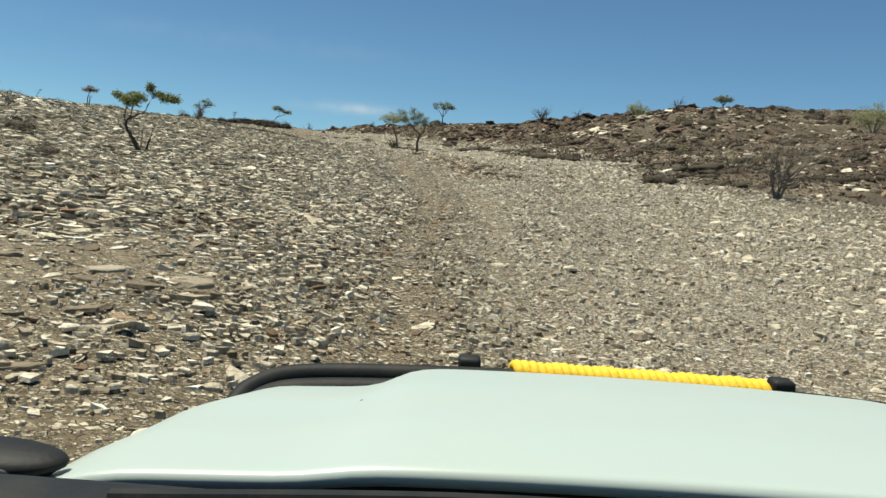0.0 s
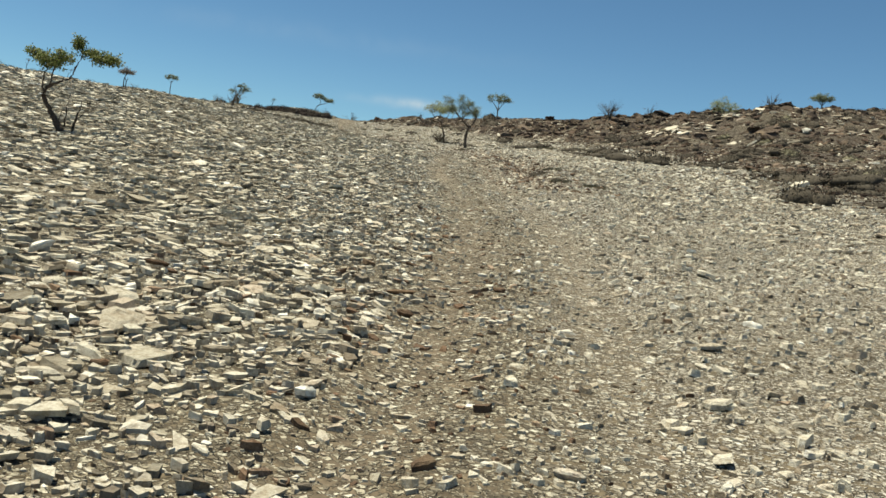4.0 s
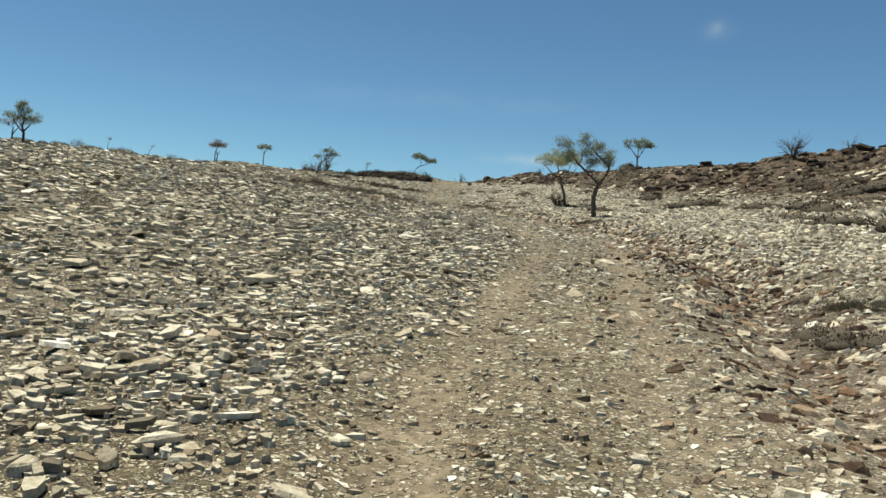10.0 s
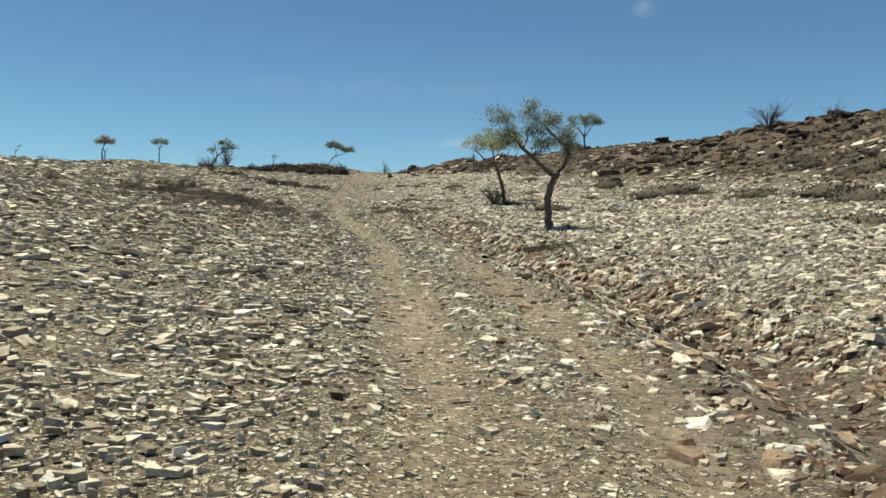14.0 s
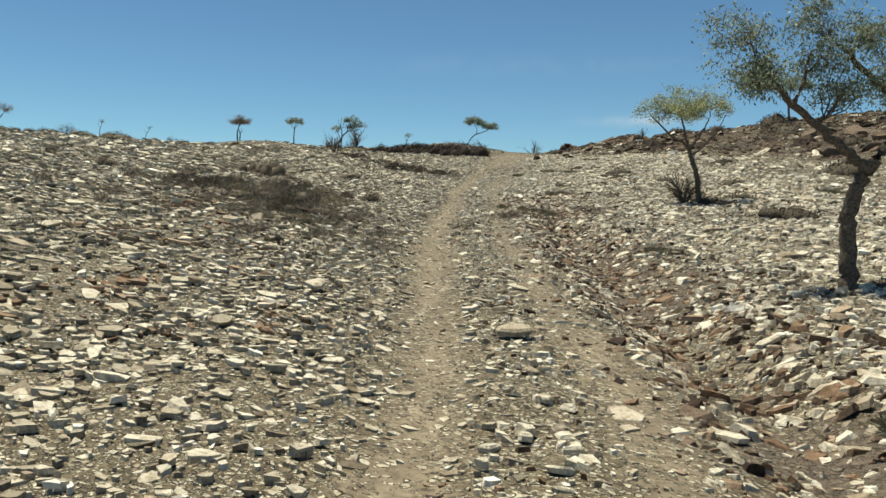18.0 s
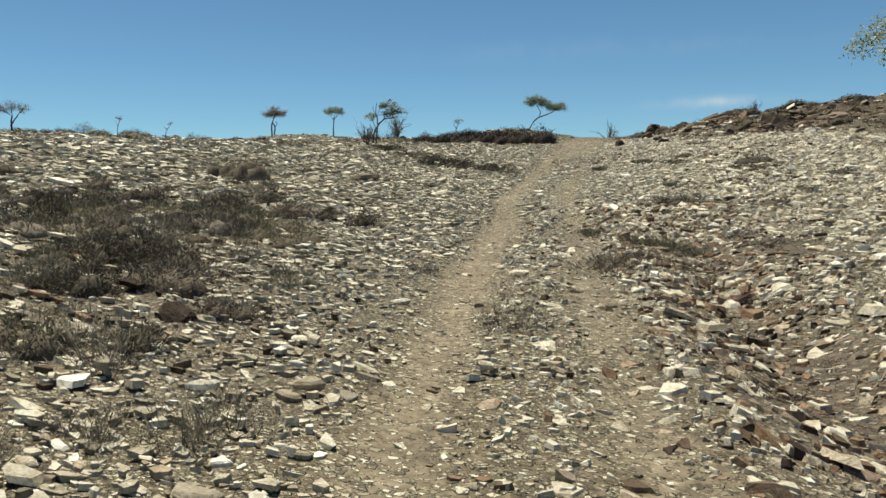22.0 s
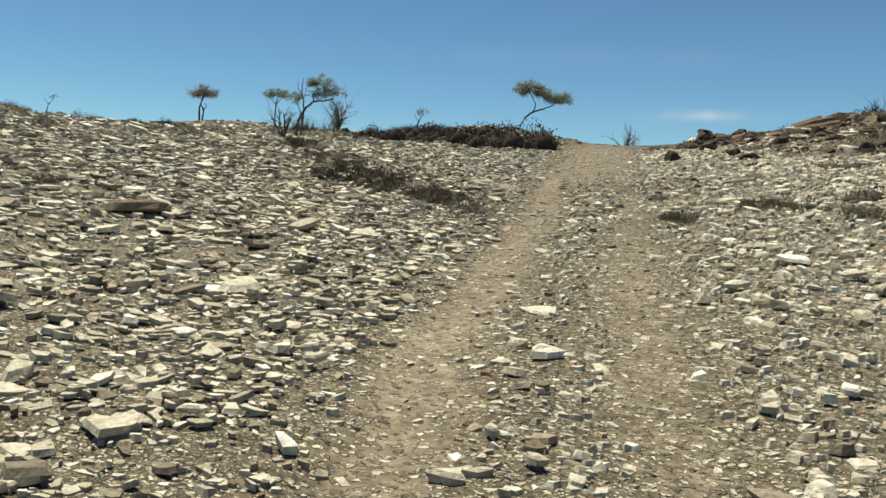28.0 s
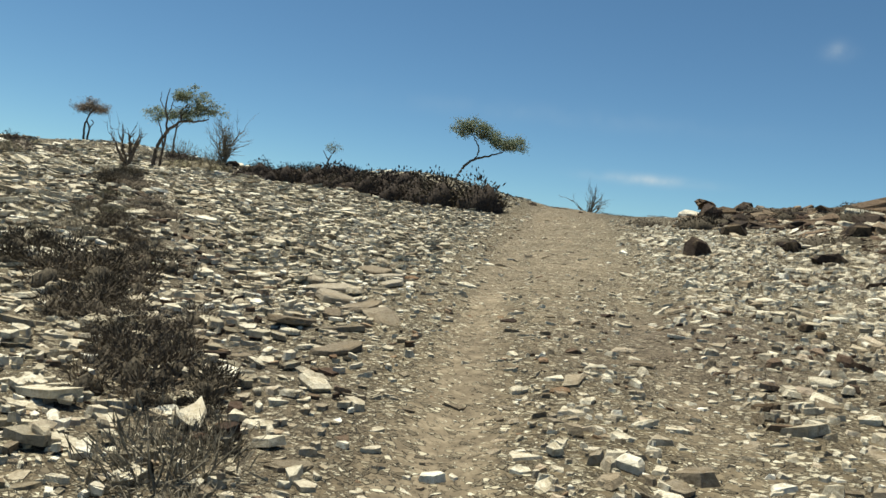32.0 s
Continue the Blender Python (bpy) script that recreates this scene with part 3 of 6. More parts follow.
# ---- loose stones ----
def stone_arrays(x, y, size, thick, rng, corners=5, tilt=0.13, worn=False, pile=1.6, rest=-0.06, flat=1.0):
    """Platy broken stones lying over one another: an undercut many-cornered plate each. worn: with a rubbed rim.
    pile: how many thicknesses a stone may lie above the soil; rest: how much flatter than the slope they lie; flat: thinner plates below 1."""
    n = len(x)
    ang = (np.arange(corners)[None] + rng.uniform(-0.42, 0.42, (n, corners))) * 2 * np.pi / corners + rng.uniform(0, 6.28, (n, 1))
    rad = size[:, None] * 0.5 * rng.uniform(0.52, 1.3, (n, corners))
    stretch = rng.uniform(0.38, 0.9, (n, 1))
    turn = rng.normal(0, 0.55, (n, 1))
    px, py = np.cos(ang) * rad, np.sin(ang) * rad * stretch
    px, py = px * np.cos(turn) - py * np.sin(turn), px * np.sin(turn) + py * np.cos(turn)
    h = flat * np.minimum(size * thick, 0.017 + 0.085 * size)[:, None]
    level = h * rng.uniform(-0.42, 0.25, (n, corners))
    flank = np.clip((x - path_x(y) + 0.6) / 1.2, 0, 1)[:, None]      # 0 on the layered scree, 1 on the chips across the track
    foot = rng.uniform(0.72, 1.02, (n, 1)) + 0.16 * flank
    rings = [(foot, -0.9 * h - 0.012 + 0 * level)]
    if worn:
        rings += [(1.04, -0.1 * h + level * 0.5), (rng.uniform(0.5, 0.86, (n, 1)), 0.5 * h + level * 0.8)]
    else:
        rings += [(rng.uniform(0.74, 1.0, (n, 1)) - 0.14 * flank, 0.45 * h + level)]
    slide = rng.normal(0, 0.03, (n, 2, 1)) * size[:, None, None]
    v = np.concatenate([np.stack([px * s + (slide[:, 0] if k else 0), py * s + (slide[:, 1] if k else 0), z], -1) for k, (s, z) in enumerate(rings)], 1)
    d = 0.15
    gx = np.clip((hill(x + d, y) - hill(x - d, y)) / (2 * d), -0.4, 0.4) + np.clip(rng.normal(0, tilt, n), -0.45, 0.45)
    gy = np.clip((hill(x, y + d) - hill(x, y - d)) / (2 * d), -0.4, 0.4) + np.clip(rng.normal(rest, tilt, n), -0.5, 0.4)
    v[..., 2] += v[..., 0] * gx[:, None] + v[..., 1] * gy[:, None]
    v[..., 0] += x[:, None]
    v[..., 1] += y[:, None]
    v[..., 2] += hill(x, y)[:, None] + (h + 0.006) * (0.1 + pile * (rng.uniform(0, 1, (n, 1)) ** 1.7) * np.clip(1.15 - 1.9 * soil_cover(x, y), 0, 1)[:, None])
    k, last = len(rings) * corners, (len(rings) - 1) * corners
    one = [list(range(last, k))] + [[r + c, r + (c + 1) % corners, r + corners + (c + 1) % corners, r + corners + c] for r in range(0, last, corners) for c in range(corners)]
    flat = np.array(sum(one, []))
    loops = (np.arange(n)[:, None] * k + flat[None]).ravel()
    sizes = np.tile([len(f) for f in one], n)
    return v.reshape(-1, 3), loops, sizes


def scatter(rng, count, near, far, y0, y1, bare=1.0):
    """Places beside the track, between two distances on both sides, fewer where the soil is bare."""
    y = rng.uniform(y0, y1, count) - (rng.exponential(3.0, count) if y0 > -10 else 0)
    off = (near + (far - near) * (rng.beta(1.0, 1.6, count) if far > 40 else rng.uniform(0, 1.08, count))) * rng.choice([-1, 1], count)
    x = path_x(y) + 0.25 + off
    keep = rng.uniform(0, 1, count) > np.clip(soil_cover(x, y) * 1.25, 0, 0.9) * bare
    return x[keep], y[keep]


def sort_stones(sets, x, y, size, rng, **shape):
    """Share stones out among the pale, dark and rusty kinds by where they lie."""
    dark = np.clip(ridge(x, y) * 1.35, 0, 0.9) + scrub(x, y) * 0.12 + brown_patch(x, y) * 0.35
    which = np.where(rng.uniform(0, 1, len(x)) < dark, "dark", np.where(rng.uniform(0, 1, len(x)) < np.maximum(red_cover(x, y) * 0.8, np.maximum(slate_bed(x, y) * 0.55, 0.1 * np.clip((-x - 1) / 2, 0, 1) * np.clip((20 - y) / 6, 0, 1))), "red", "pale"))
    thick = np.minimum(0.065 + rng.uniform(0.005, 0.026, len(x)) / size, rng.uniform(0.11, 0.27, len(x)))
    for key in sets:
        pick = which == key
        if pick.any():
            sets[key].append(stone_arrays(x[pick], y[pick], size[pick], thick[pick], rng, **shape))


def build_scree():
    rng = np.random.default_rng(11)
    # distance from the track, stretch of the track, number, usual size, its spread, bareness, corners, rubbed rims
    bands = [(0, 4.6, 2, 106, 104000, 0.072, 0.42, 1.0, 5, False), (0, 4.6, 2, 106, 8500, 0.128, 0.36, 1.15, 6, True),
             (4.6, 10, 4, 110, 74000, 0.103, 0.42, 0.8, 5, False), (4.6, 10, 4, 110, 8000, 0.17, 0.34, 0.8, 6, True),
             (10, 22, 8, 116, 42000, 0.175, 0.42, 0.7, 4, False), (22, 60, 14, 134, 24000, 0.32, 0.42, 0.6, 4, False),
             (0, 14, -12, 3, 4000, 0.14, 0.4, 0.9, 4, False)]
    sets = {"pale": [], "plate": [], "dark": [], "red": []}
    for near, far, y0, y1, count, mid, spread, bare, corners, worn in bands:
        x, y = scatter(rng, count, near, far, y0, y1, bare)
        size = np.clip(mid * np.exp(rng.normal(0, spread, len(x))), mid * 0.45, mid * 2.6)
        size *= 0.78 + 0.5 * value_noise(x * 0.5, y * 0.5, 61)
        side = path_x(y) - x
        if mid < 0.2:      # fewer small stones where the plates below cover them
            keep = rng.uniform(0, 1, len(x)) > 0.72 * np.clip((side - 3.0) / 1.5, 0, 1) * np.clip((y - 5) / 8, 0, 1)
            x, y, size, side = x[keep], y[keep], size[keep], side[keep]
        size *= np.where(side > 0.8, np.interp(side, [1, 5.5], [0.95, 1.14]) * np.interp(y, [0, 8, 16, 28], [0.8, 0.9, 1.2, 1.0]), np.interp(y, [0, 25, 40], [0.72, 0.78, 1.0])) * np.interp(y, [0, 55, 80, 95], [1.0, 0.95, 1.05, 1.12])
        sort_stones(sets, x, y, size, rng, corners=corners, worn=worn, pile=2.4 if worn else 1.9)
    n = 52000       # flat plates that lie over one another like tiles on the left flank
    y = 3 + 109 * rng.beta(1.0, 1.0, n)
    side = 1.5 + 22 * rng.beta(1.0, 1.75, n)
    x = path_x(y) - side
    keep = rng.uniform(0, 1, n) > np.clip(soil_cover(x, y) * 1.4 + scrub(x, y) * 0.35 + brown_patch(x, y) * 0.5 + np.clip((13 - y) / 6, 0, 1), 0, 0.93)
    x, y, side = x[keep], y[keep], side[keep]
    size = np.clip(0.168 * np.exp(rng.normal(0, 0.4, len(x))), 0.08, 0.46) * np.interp(side, [1.5, 5, 9, 24], [0.75, 1.0, 1.25, 2.1]) * np.interp(y, [4, 20, 55, 80], [1.1, 0.95, 0.9, 1.05])
    tiles = {"pale": sets["plate"], "dark": sets["dark"], "red": sets["red"]}
    sort_stones(tiles, x, y, size, rng, corners=6, tilt=0.10, pile=2.6, rest=-0.09, flat=0.72)
    n = 9500        # rubble in the washed-out channel
    y = rng.uniform(30, 78, n)
    x = path_x(y) + 2.5 + rng.normal(0, 0.8, n)
    size = np.clip(0.10 * np.exp(rng.normal(0, 0.5, n)), 0.04, 0.36)
    kind = rng.choice(["pale", "dark", "red"], n, p=[0.34, 0.26, 0.40])
    for key in ("pale", "dark", "red"):
        pick = kind == key
        sets[key].append(stone_arrays(x[pick], y[pick], size[pick], rng.uniform(0.16, 0.34, pick.sum()), rng, 5, 0.24))
    n = 14000       # trodden chips in the wheel tracks
    y = 4 + 90 * rng.beta(1.0, 1.3, n)
    x = path_x(y) + 0.25 + rng.normal(0, 1.15, n)
    size = np.clip(0.05 * np.exp(rng.normal(0, 0.4, n)), 0.025, 0.13)
    kind = rng.choice(["pale", "plate", "red"], n, p=[0.42, 0.40, 0.18])
    for key in ("pale", "plate", "red"):
        pick = (kind == key) & (rng.uniform(0, 1, n) > np.interp(y, [0, 45, 90], [0.0, 0.45, 0.6]) * wheel_rut(x, y))
        sets[key].append(stone_arrays(x[pick], y[pick], size[pick], rng.uniform(0.2, 0.4, pick.sum()), rng, 4, 0.16, pile=0.8))
    n = 13000       # pale chips along the left margin of the track
    y = 6 + 56 * rng.beta(1.0, 1.2, n)
    x = path_x(y) - 0.4 - 4.2 * rng.beta(1.1, 1.4, n)
    size = np.clip(0.07 * np.exp(rng.normal(0, 0.4, n)), 0.035, 0.2)
    pick = rng.uniform(0, 1, n) > np.clip(soil_cover(x, y) * 0.9, 0, 0.9)
    sets["pale"].append(stone_arrays(x[pick], y[pick], size[pick], rng.uniform(0.16, 0.34, pick.sum()), rng, 4, 0.14, pile=1.6))
    n = 15000       # small pale chips at the foot of the slope
    x, y = rng.uniform(0.2, 15, n), rng.beta(1.0, 1.5, n) * 44 + 2
    pick = (ridge(x, y) < 0.4) & (rng.uniform(0, 1, n) > soil_cover(x, y))
    x, y = x[pick], y[pick]
    size = np.clip(0.082 * np.exp(rng.normal(0, 0.4, len(x))), 0.04, 0.22) * np.interp(y, [0, 40], [0.8, 1.15])
    sets["pale"].append(stone_arrays(x, y, size, rng.uniform(0.18, 0.4, len(x)), rng, 4, 0.2))
    n = 20000       # pale chips between the track and the ridge
    y = rng.uniform(44, 97, n)
    x = path_x(y) + 0.4 + rng.beta(1.0, 1.5, n) * 13
    pick = (ridge(x, y) < 0.35) & (rng.uniform(0, 1, n) > np.clip(soil_cover(x, y) * 1.3 + washout(x, y) * 0.6, 0, 0.95))
    x, y = x[pick], y[pick]
    size = np.clip(0.10 * np.exp(rng.normal(0, 0.4, len(x))), 0.05, 0.26) * np.interp(x - path_x(y), [1, 12], [0.85, 1.6])
    sets["pale"].append(stone_arrays(x, y, size, rng.uniform(0.12, 0.26, len(x)), rng, 4, 0.16))
    n = 16000       # broken dark rock all over the ridge
    x, y = rng.uniform(-15, 52, n), rng.uniform(26, 114, n)
    pick = ridge(x, y) > rng.uniform(0.2, 0.8, n)
    x, y = x[pick], y[pick]
    pale = rng.uniform(0, 1, len(x)) < np.interp(y, [30, 70, 95], [0.17, 0.14, 0.07])
    size = np.clip(0.30 * np.exp(rng.normal(0, 0.5, len(x))), 0.1, 0.9)
    sets["dark"].append(stone_arrays(x[~pale], y[~pale], size[~pale], rng.uniform(0.3, 0.65, (~pale).sum()), rng, 4, 0.3, pile=1.0))
    sets["pale"].append(stone_arrays(x[pale], y[pale], size[pale] * 1.3, rng.uniform(0.12, 0.3, pale.sum()), rng, 5, 0.3, pile=1.0))
    for key, mat, label in (("pale", M_SCREE, "loose pale grey and beige platy stones covering the slope"),
                            ("plate", M_PLATE, "overlapping flat grey-tan slate plates on the slope"),
                            ("dark", M_DARKSCREE, "loose dark brown broken stones on the ridge"), ("red", M_REDSCREE, "loose rusty red stones in the washed-out channel")):
        n, vs, ls, ss = 0, [], [], []
        for v, l, s in sets[key]:
            vs.append(v)
            ls.append(l + n)
            ss.append(s)
            n += len(v)
        me = raw_mesh(key + "_scree", np.concatenate(vs), np.concatenate(ls), np.concatenate(ss))
        tagged(part("loose_stones", me, mat), label, "stones", kind="stuff")


build_scree()


# ---- trees ----
def holder(name, x, y, turn=0.0, sink=0.03):
    ob = new(name)
    ob.matrix_world = pose(x, y, lay(x, y, sink), 0, 0, turn)
    return ob


def grow(rng, trunk, clumps, twigs=14, girth=0.5):
    """Limbs from the trunk into each clump of the crown, with twigs: lines, and twig ends with their ways."""
    lines, ends, ways = [], [], []
    trunk = np.asarray(trunk, float)
    for cx, cy, cz, rx, ry, rz in clumps:
        c = np.array([cx, cy, cz])
        cand = trunk[len(trunk) // 2:]
        cost = np.linalg.norm(cand[:, :3] - c, axis=1) + 0.8 * np.maximum(cand[:, 2] - cz + 0.2, 0)
        root = cand[int(np.argmin(cost))]
        mid = root[:3] * 0.5 + c * 0.5 + np.array([0, 0, -0.10 * np.linalg.norm(c - root[:3])]) + rng.normal(0, 0.06, 3)
        r0 = max(root[3] * girth, 0.012)
        limb = bend([(*root[:3], r0), (*mid, r0 * 0.75), (*c, r0 * 0.4)], 5, 0.025, rng)
        lines.append(limb)
        for _ in range(twigs):
            d = rng.normal(0, 1, 3)
            d /= np.linalg.norm(d)
            e = c + d * np.array([rx, ry, rz]) * rng.uniform(0.55, 1.0)
            s = limb[rng.integers(len(limb) // 3, len(limb))]
            m = (s[:3] + e) / 2 + rng.normal(0, 0.05, 3) + np.array([0, 0, 0.03])
            line = bend([(*s[:3], s[3] * 0.5), (*m, s[3] * 0.32), (*e, 0.004)], 3, 0.012, rng)
            lines.append(line)
            for _ in range(3):
                k = line[rng.integers(2, len(line))]
                w = (e - c) * 0.6 / max(rx, rz) + rng.normal(0, 0.5, 3)
                w /= np.linalg.norm(w)
                f = k[:3] + w * rng.uniform(0.12, 0.3) * max(rx, 0.35)
                lines.append(np.array([[*k[:3], 0.005], [*((k[:3] + f) / 2 + rng.normal(0, 0.02, 3)), 0.004], [*f, 0.002]]))
                ends.append(f)
                ways.append(w)
            ends.append(e)
            ways.append(d)
    return lines, np.array(ends), np.array(ways)


def leaves(rng, ends, ways, per_end, length, width, spread, droop=0.5):
    n = len(ends) * per_end
    c = np.repeat(ends, per_end, 0) + rng.normal(0, spread, (n, 3)) * np.array([1, 1, 0.7])
    w = rng.normal(0, 0.8, (n, 3)) + np.repeat(ways, per_end, 0) * 0.3
    w[:, 2] -= droop
    w /= np.linalg.norm(w, axis=1, keepdims=True)
    return blades(c, w, length * rng.uniform(0.6, 1.3, n), width * rng.uniform(0.7, 1.3, n), rng)


def tree(label, x, y, turn, trunks, clumps, seed, leaf=None, bark=None, twigs=14, per_end=9, size=(0.06, 0.022), spread=0.07, droop=0.5, name="tree", scale=1.0):
    """A small tree: a tapered trunk or several, limbs with twigs, and a loose crown. Local x runs across the slope, z up."""
    rng = np.random.default_rng(seed)
    ob = holder(name, x, y, turn)
    bark = bark or M_BARK
    lines, ends, ways = [], [], []
    grown = []
    for t in trunks:
        line = bend(t, 6, 0.012, rng)
        line[:2, 3] *= 1.25
        part("trunk", smooth(raw_mesh("trunk", *tubes([line], 8))), bark, ob)
        grown.append(line)
    a, ends, ways = grow(rng, np.vstack(grown), clumps, twigs)
    part("branchwork", smooth(raw_mesh("branchwork", *tubes(a, 4))), bark, ob)["kind"] = "stuff"
    if leaf is not None:
        part("crown", raw_mesh("crown", *leaves(rng, ends, ways, per_end, size[0], size[1], spread, droop)), leaf, ob)
    ob.scale = (scale,) * 3
    return tagged(ob, label, "tree")


def build_trees():
    # the dark-trunked tree beside the track
    tree("leaning tree with dark bent trunk and sparse grey-green hanging leaves", -2.55, 60.9, 15,
         [[(0, 0, -0.1, 0.115), (-0.05, 0, 0.35, 0.102), (-0.05, 0.02, 0.8, 0.096), (0.01, 0.03, 1.15, 0.092), (0.12, 0, 1.47, 0.085)],
          [(0.12, 0, 1.44, 0.07), (0.33, 0, 1.72, 0.062), (0.46, 0.02, 1.99, 0.055), (0.48, 0.03, 2.2, 0.05), (0.26, 0.05, 2.41, 0.042), (0.0, 0.05, 2.66, 0.034), (-0.26, 0.02, 2.9, 0.022)],
          [(0.10, 0, 1.44, 0.062), (-0.1, -0.03, 1.62, 0.056), (-0.39, -0.05, 1.87, 0.05), (-0.74, -0.02, 2.19, 0.042), (-0.95, 0.0, 2.42, 0.035), (-1.2, 0.05, 2.7, 0.022)],
          [(-0.74, -0.02, 2.19, 0.026), (-0.66, -0.1, 2.5, 0.022), (-0.6, -0.1, 2.8, 0.014)], [(0.48, 0.03, 2.2, 0.02), (0.62, 0.05, 2.5, 0.014), (0.78, 0.05, 2.7, 0.008)]],
         [(-1.43, 0.05, 2.98, 0.40, 0.4, 0.42), (-1.02, 0.1, 2.6, 0.35, 0.4, 0.28), (-0.5, 0.0, 3.18, 0.38, 0.4, 0.36), (-0.42, 0.05, 2.74, 0.34, 0.4, 0.24), (0.30, 0.05, 2.68, 0.32, 0.38, 0.27), (-0.15, 0.1, 2.40, 0.38, 0.35, 0.14),
          (-0.05, -0.25, 2.95, 0.3, 0.3, 0.2), (-1.3, -0.25, 2.5, 0.3, 0.3, 0.25), (0.5, 0.0, 2.45, 0.2, 0.3, 0.2)], 3, M_LEAF, M_TRUNK, 17, 20, (0.055, 0.018), 0.085, 0.9)
    tree("umbrella-shaped tree with thin forked trunk and yellow-green leaves", -5.06, 74.45, 20,
         [[(0, 0, -0.1, 0.1), (-0.04, 0, 0.5, 0.082), (-0.13, 0, 1.0, 0.074), (-0.28, 0, 1.4, 0.066), (-0.4, 0, 1.75, 0.05)],
          [(-0.38, 0, 1.7, 0.042), (-0.85, 0.05, 2.0, 0.032), (-1.2, 0, 2.3, 0.024), (-1.5, 0, 2.55, 0.012)], [(-0.4, 0, 1.72, 0.04), (-0.55, -0.1, 2.2, 0.03), (-0.7, -0.1, 2.7, 0.014)],
          [(-0.34, 0, 1.6, 0.04), (0.0, 0.05, 2.05, 0.03), (0.2, 0.1, 2.4, 0.022), (0.3, 0.1, 2.75, 0.012)], [(-0.28, 0, 1.42, 0.034), (0.15, -0.1, 1.8, 0.026), (0.5, -0.1, 2.3, 0.016), (0.65, -0.1, 2.6, 0.01)]],
         [(-1.4, 0, 2.75, 0.55, 0.5, 0.42), (-0.75, 0.1, 3.05, 0.6, 0.5, 0.40), (-0.1, -0.1, 3.05, 0.6, 0.6, 0.42), (0.45, 0, 2.9, 0.5, 0.5, 0.38), (-0.6, -0.5, 2.75, 0.5, 0.4, 0.3), (-0.2, 0.5, 2.75, 0.5, 0.4, 0.3)],
         5, M_LEAFYELLOW, M_TRUNK, 19, 19, (0.06, 0.026), 0.09, 0.4)
    tree("wind-leaning flat-topped tree on the crest", -25.24, 110.6, 25,
         [[(0, 0, -0.15, 0.055), (0.1, 0, 0.2, 0.046), (0.33, 0, 0.6, 0.042), (0.7, 0, 0.85, 0.036), (1.1, 0, 1.0, 0.028), (1.5, 0, 1.15, 0.02)],
          [(0.6, 0, 0.8, 0.028), (0.72, 0, 1.1, 0.024), (0.6, 0, 1.4, 0.02), (0.45, 0, 1.6, 0.015)]],
         [(0.1, 0, 1.78, 0.34, 0.4, 0.26), (0.55, 0.1, 1.92, 0.42, 0.45, 0.28), (0.95, 0, 1.75, 0.36, 0.4, 0.24), (1.6, 0, 1.45, 0.4, 0.4, 0.22), (2.0, 0, 1.45, 0.36, 0.4, 0.24), (1.25, 0.1, 1.6, 0.34, 0.3, 0.2)],
         7, M_LEAF, M_TRUNK, 22, 20, (0.055, 0.026), 0.08, 0.2, scale=1.1)
    tree("bent tree with arching trunk, sparse green crown and a dead stem", -34.3, 105.4, 26,
         [[(0, 0, -0.15, 0.08), (0.03, 0, 0.5, 0.065), (0.1, 0, 0.85, 0.06), (0.35, 0, 1.35, 0.055), (0.77, 0, 1.75, 0.045), (1.3, 0, 1.82, 0.035), (1.7, 0, 1.95, 0.02)],
          [(0.77, 0, 1.75, 0.035), (0.74, 0, 2.05, 0.03), (0.95, 0, 2.4, 0.02)],
          [(0.15, 0.05, -0.1, 0.05), (0.28, 0.05, 0.9, 0.04), (0.3, 0.05, 1.7, 0.035), (0.2, 0.05, 2.3, 0.025), (0.28, 0.05, 2.85, 0.012)],
          [(0.22, 0.05, 2.1, 0.02), (0.05, 0.05, 2.3, 0.015), (0.02, 0.05, 2.7, 0.008)], [(0.28, 0.05, 1.9, 0.02), (0.42, 0.05, 2.3, 0.015), (0.4, 0.05, 2.7, 0.008)],
          [(0.26, 0.05, 0.8, 0.03), (0.12, 0.2, 1.3, 0.024), (-0.1, 0.3, 1.8, 0.014)]],
         [(-0.15, 0.3, 1.95, 0.36, 0.36, 0.26), (1.05, 0, 2.68, 0.5, 0.5, 0.32), (1.45, 0, 2.5, 0.4, 0.4, 0.28), (1.95, 0, 2.25, 0.36, 0.4, 0.22), (1.2, 0, 2.12, 0.42, 0.4, 0.2), (0.75, 0, 2.6, 0.3, 0.3, 0.24)], 9, M_LEAF, M_TRUNK, 15, 13, (0.07, 0.032), 0.07, 0.3)
    tree("slender tree with a small grey-green flat crown", -51.75, 126.5, 25,
         [[(0, 0, -0.4, 0.08), (0.02, 0, 0.9, 0.06), (0.1, 0, 1.8, 0.05), (0.2, 0, 2.2, 0.03)], [(0.1, 0, 1.6, 0.03), (-0.4, 0, 2.2, 0.02)], [(0.1, 0, 1.7, 0.03), (0.6, 0, 2.3, 0.02)]],
         [(-0.6, 0, 2.45, 0.5, 0.6, 0.34), (0.1, 0, 2.75, 0.6, 0.6, 0.4), (0.75, 0, 2.5, 0.5, 0.6, 0.34)], 13, M_LEAF, M_GREYBARK, 16, 12, (0.1, 0.05), 0.1, 0.2)
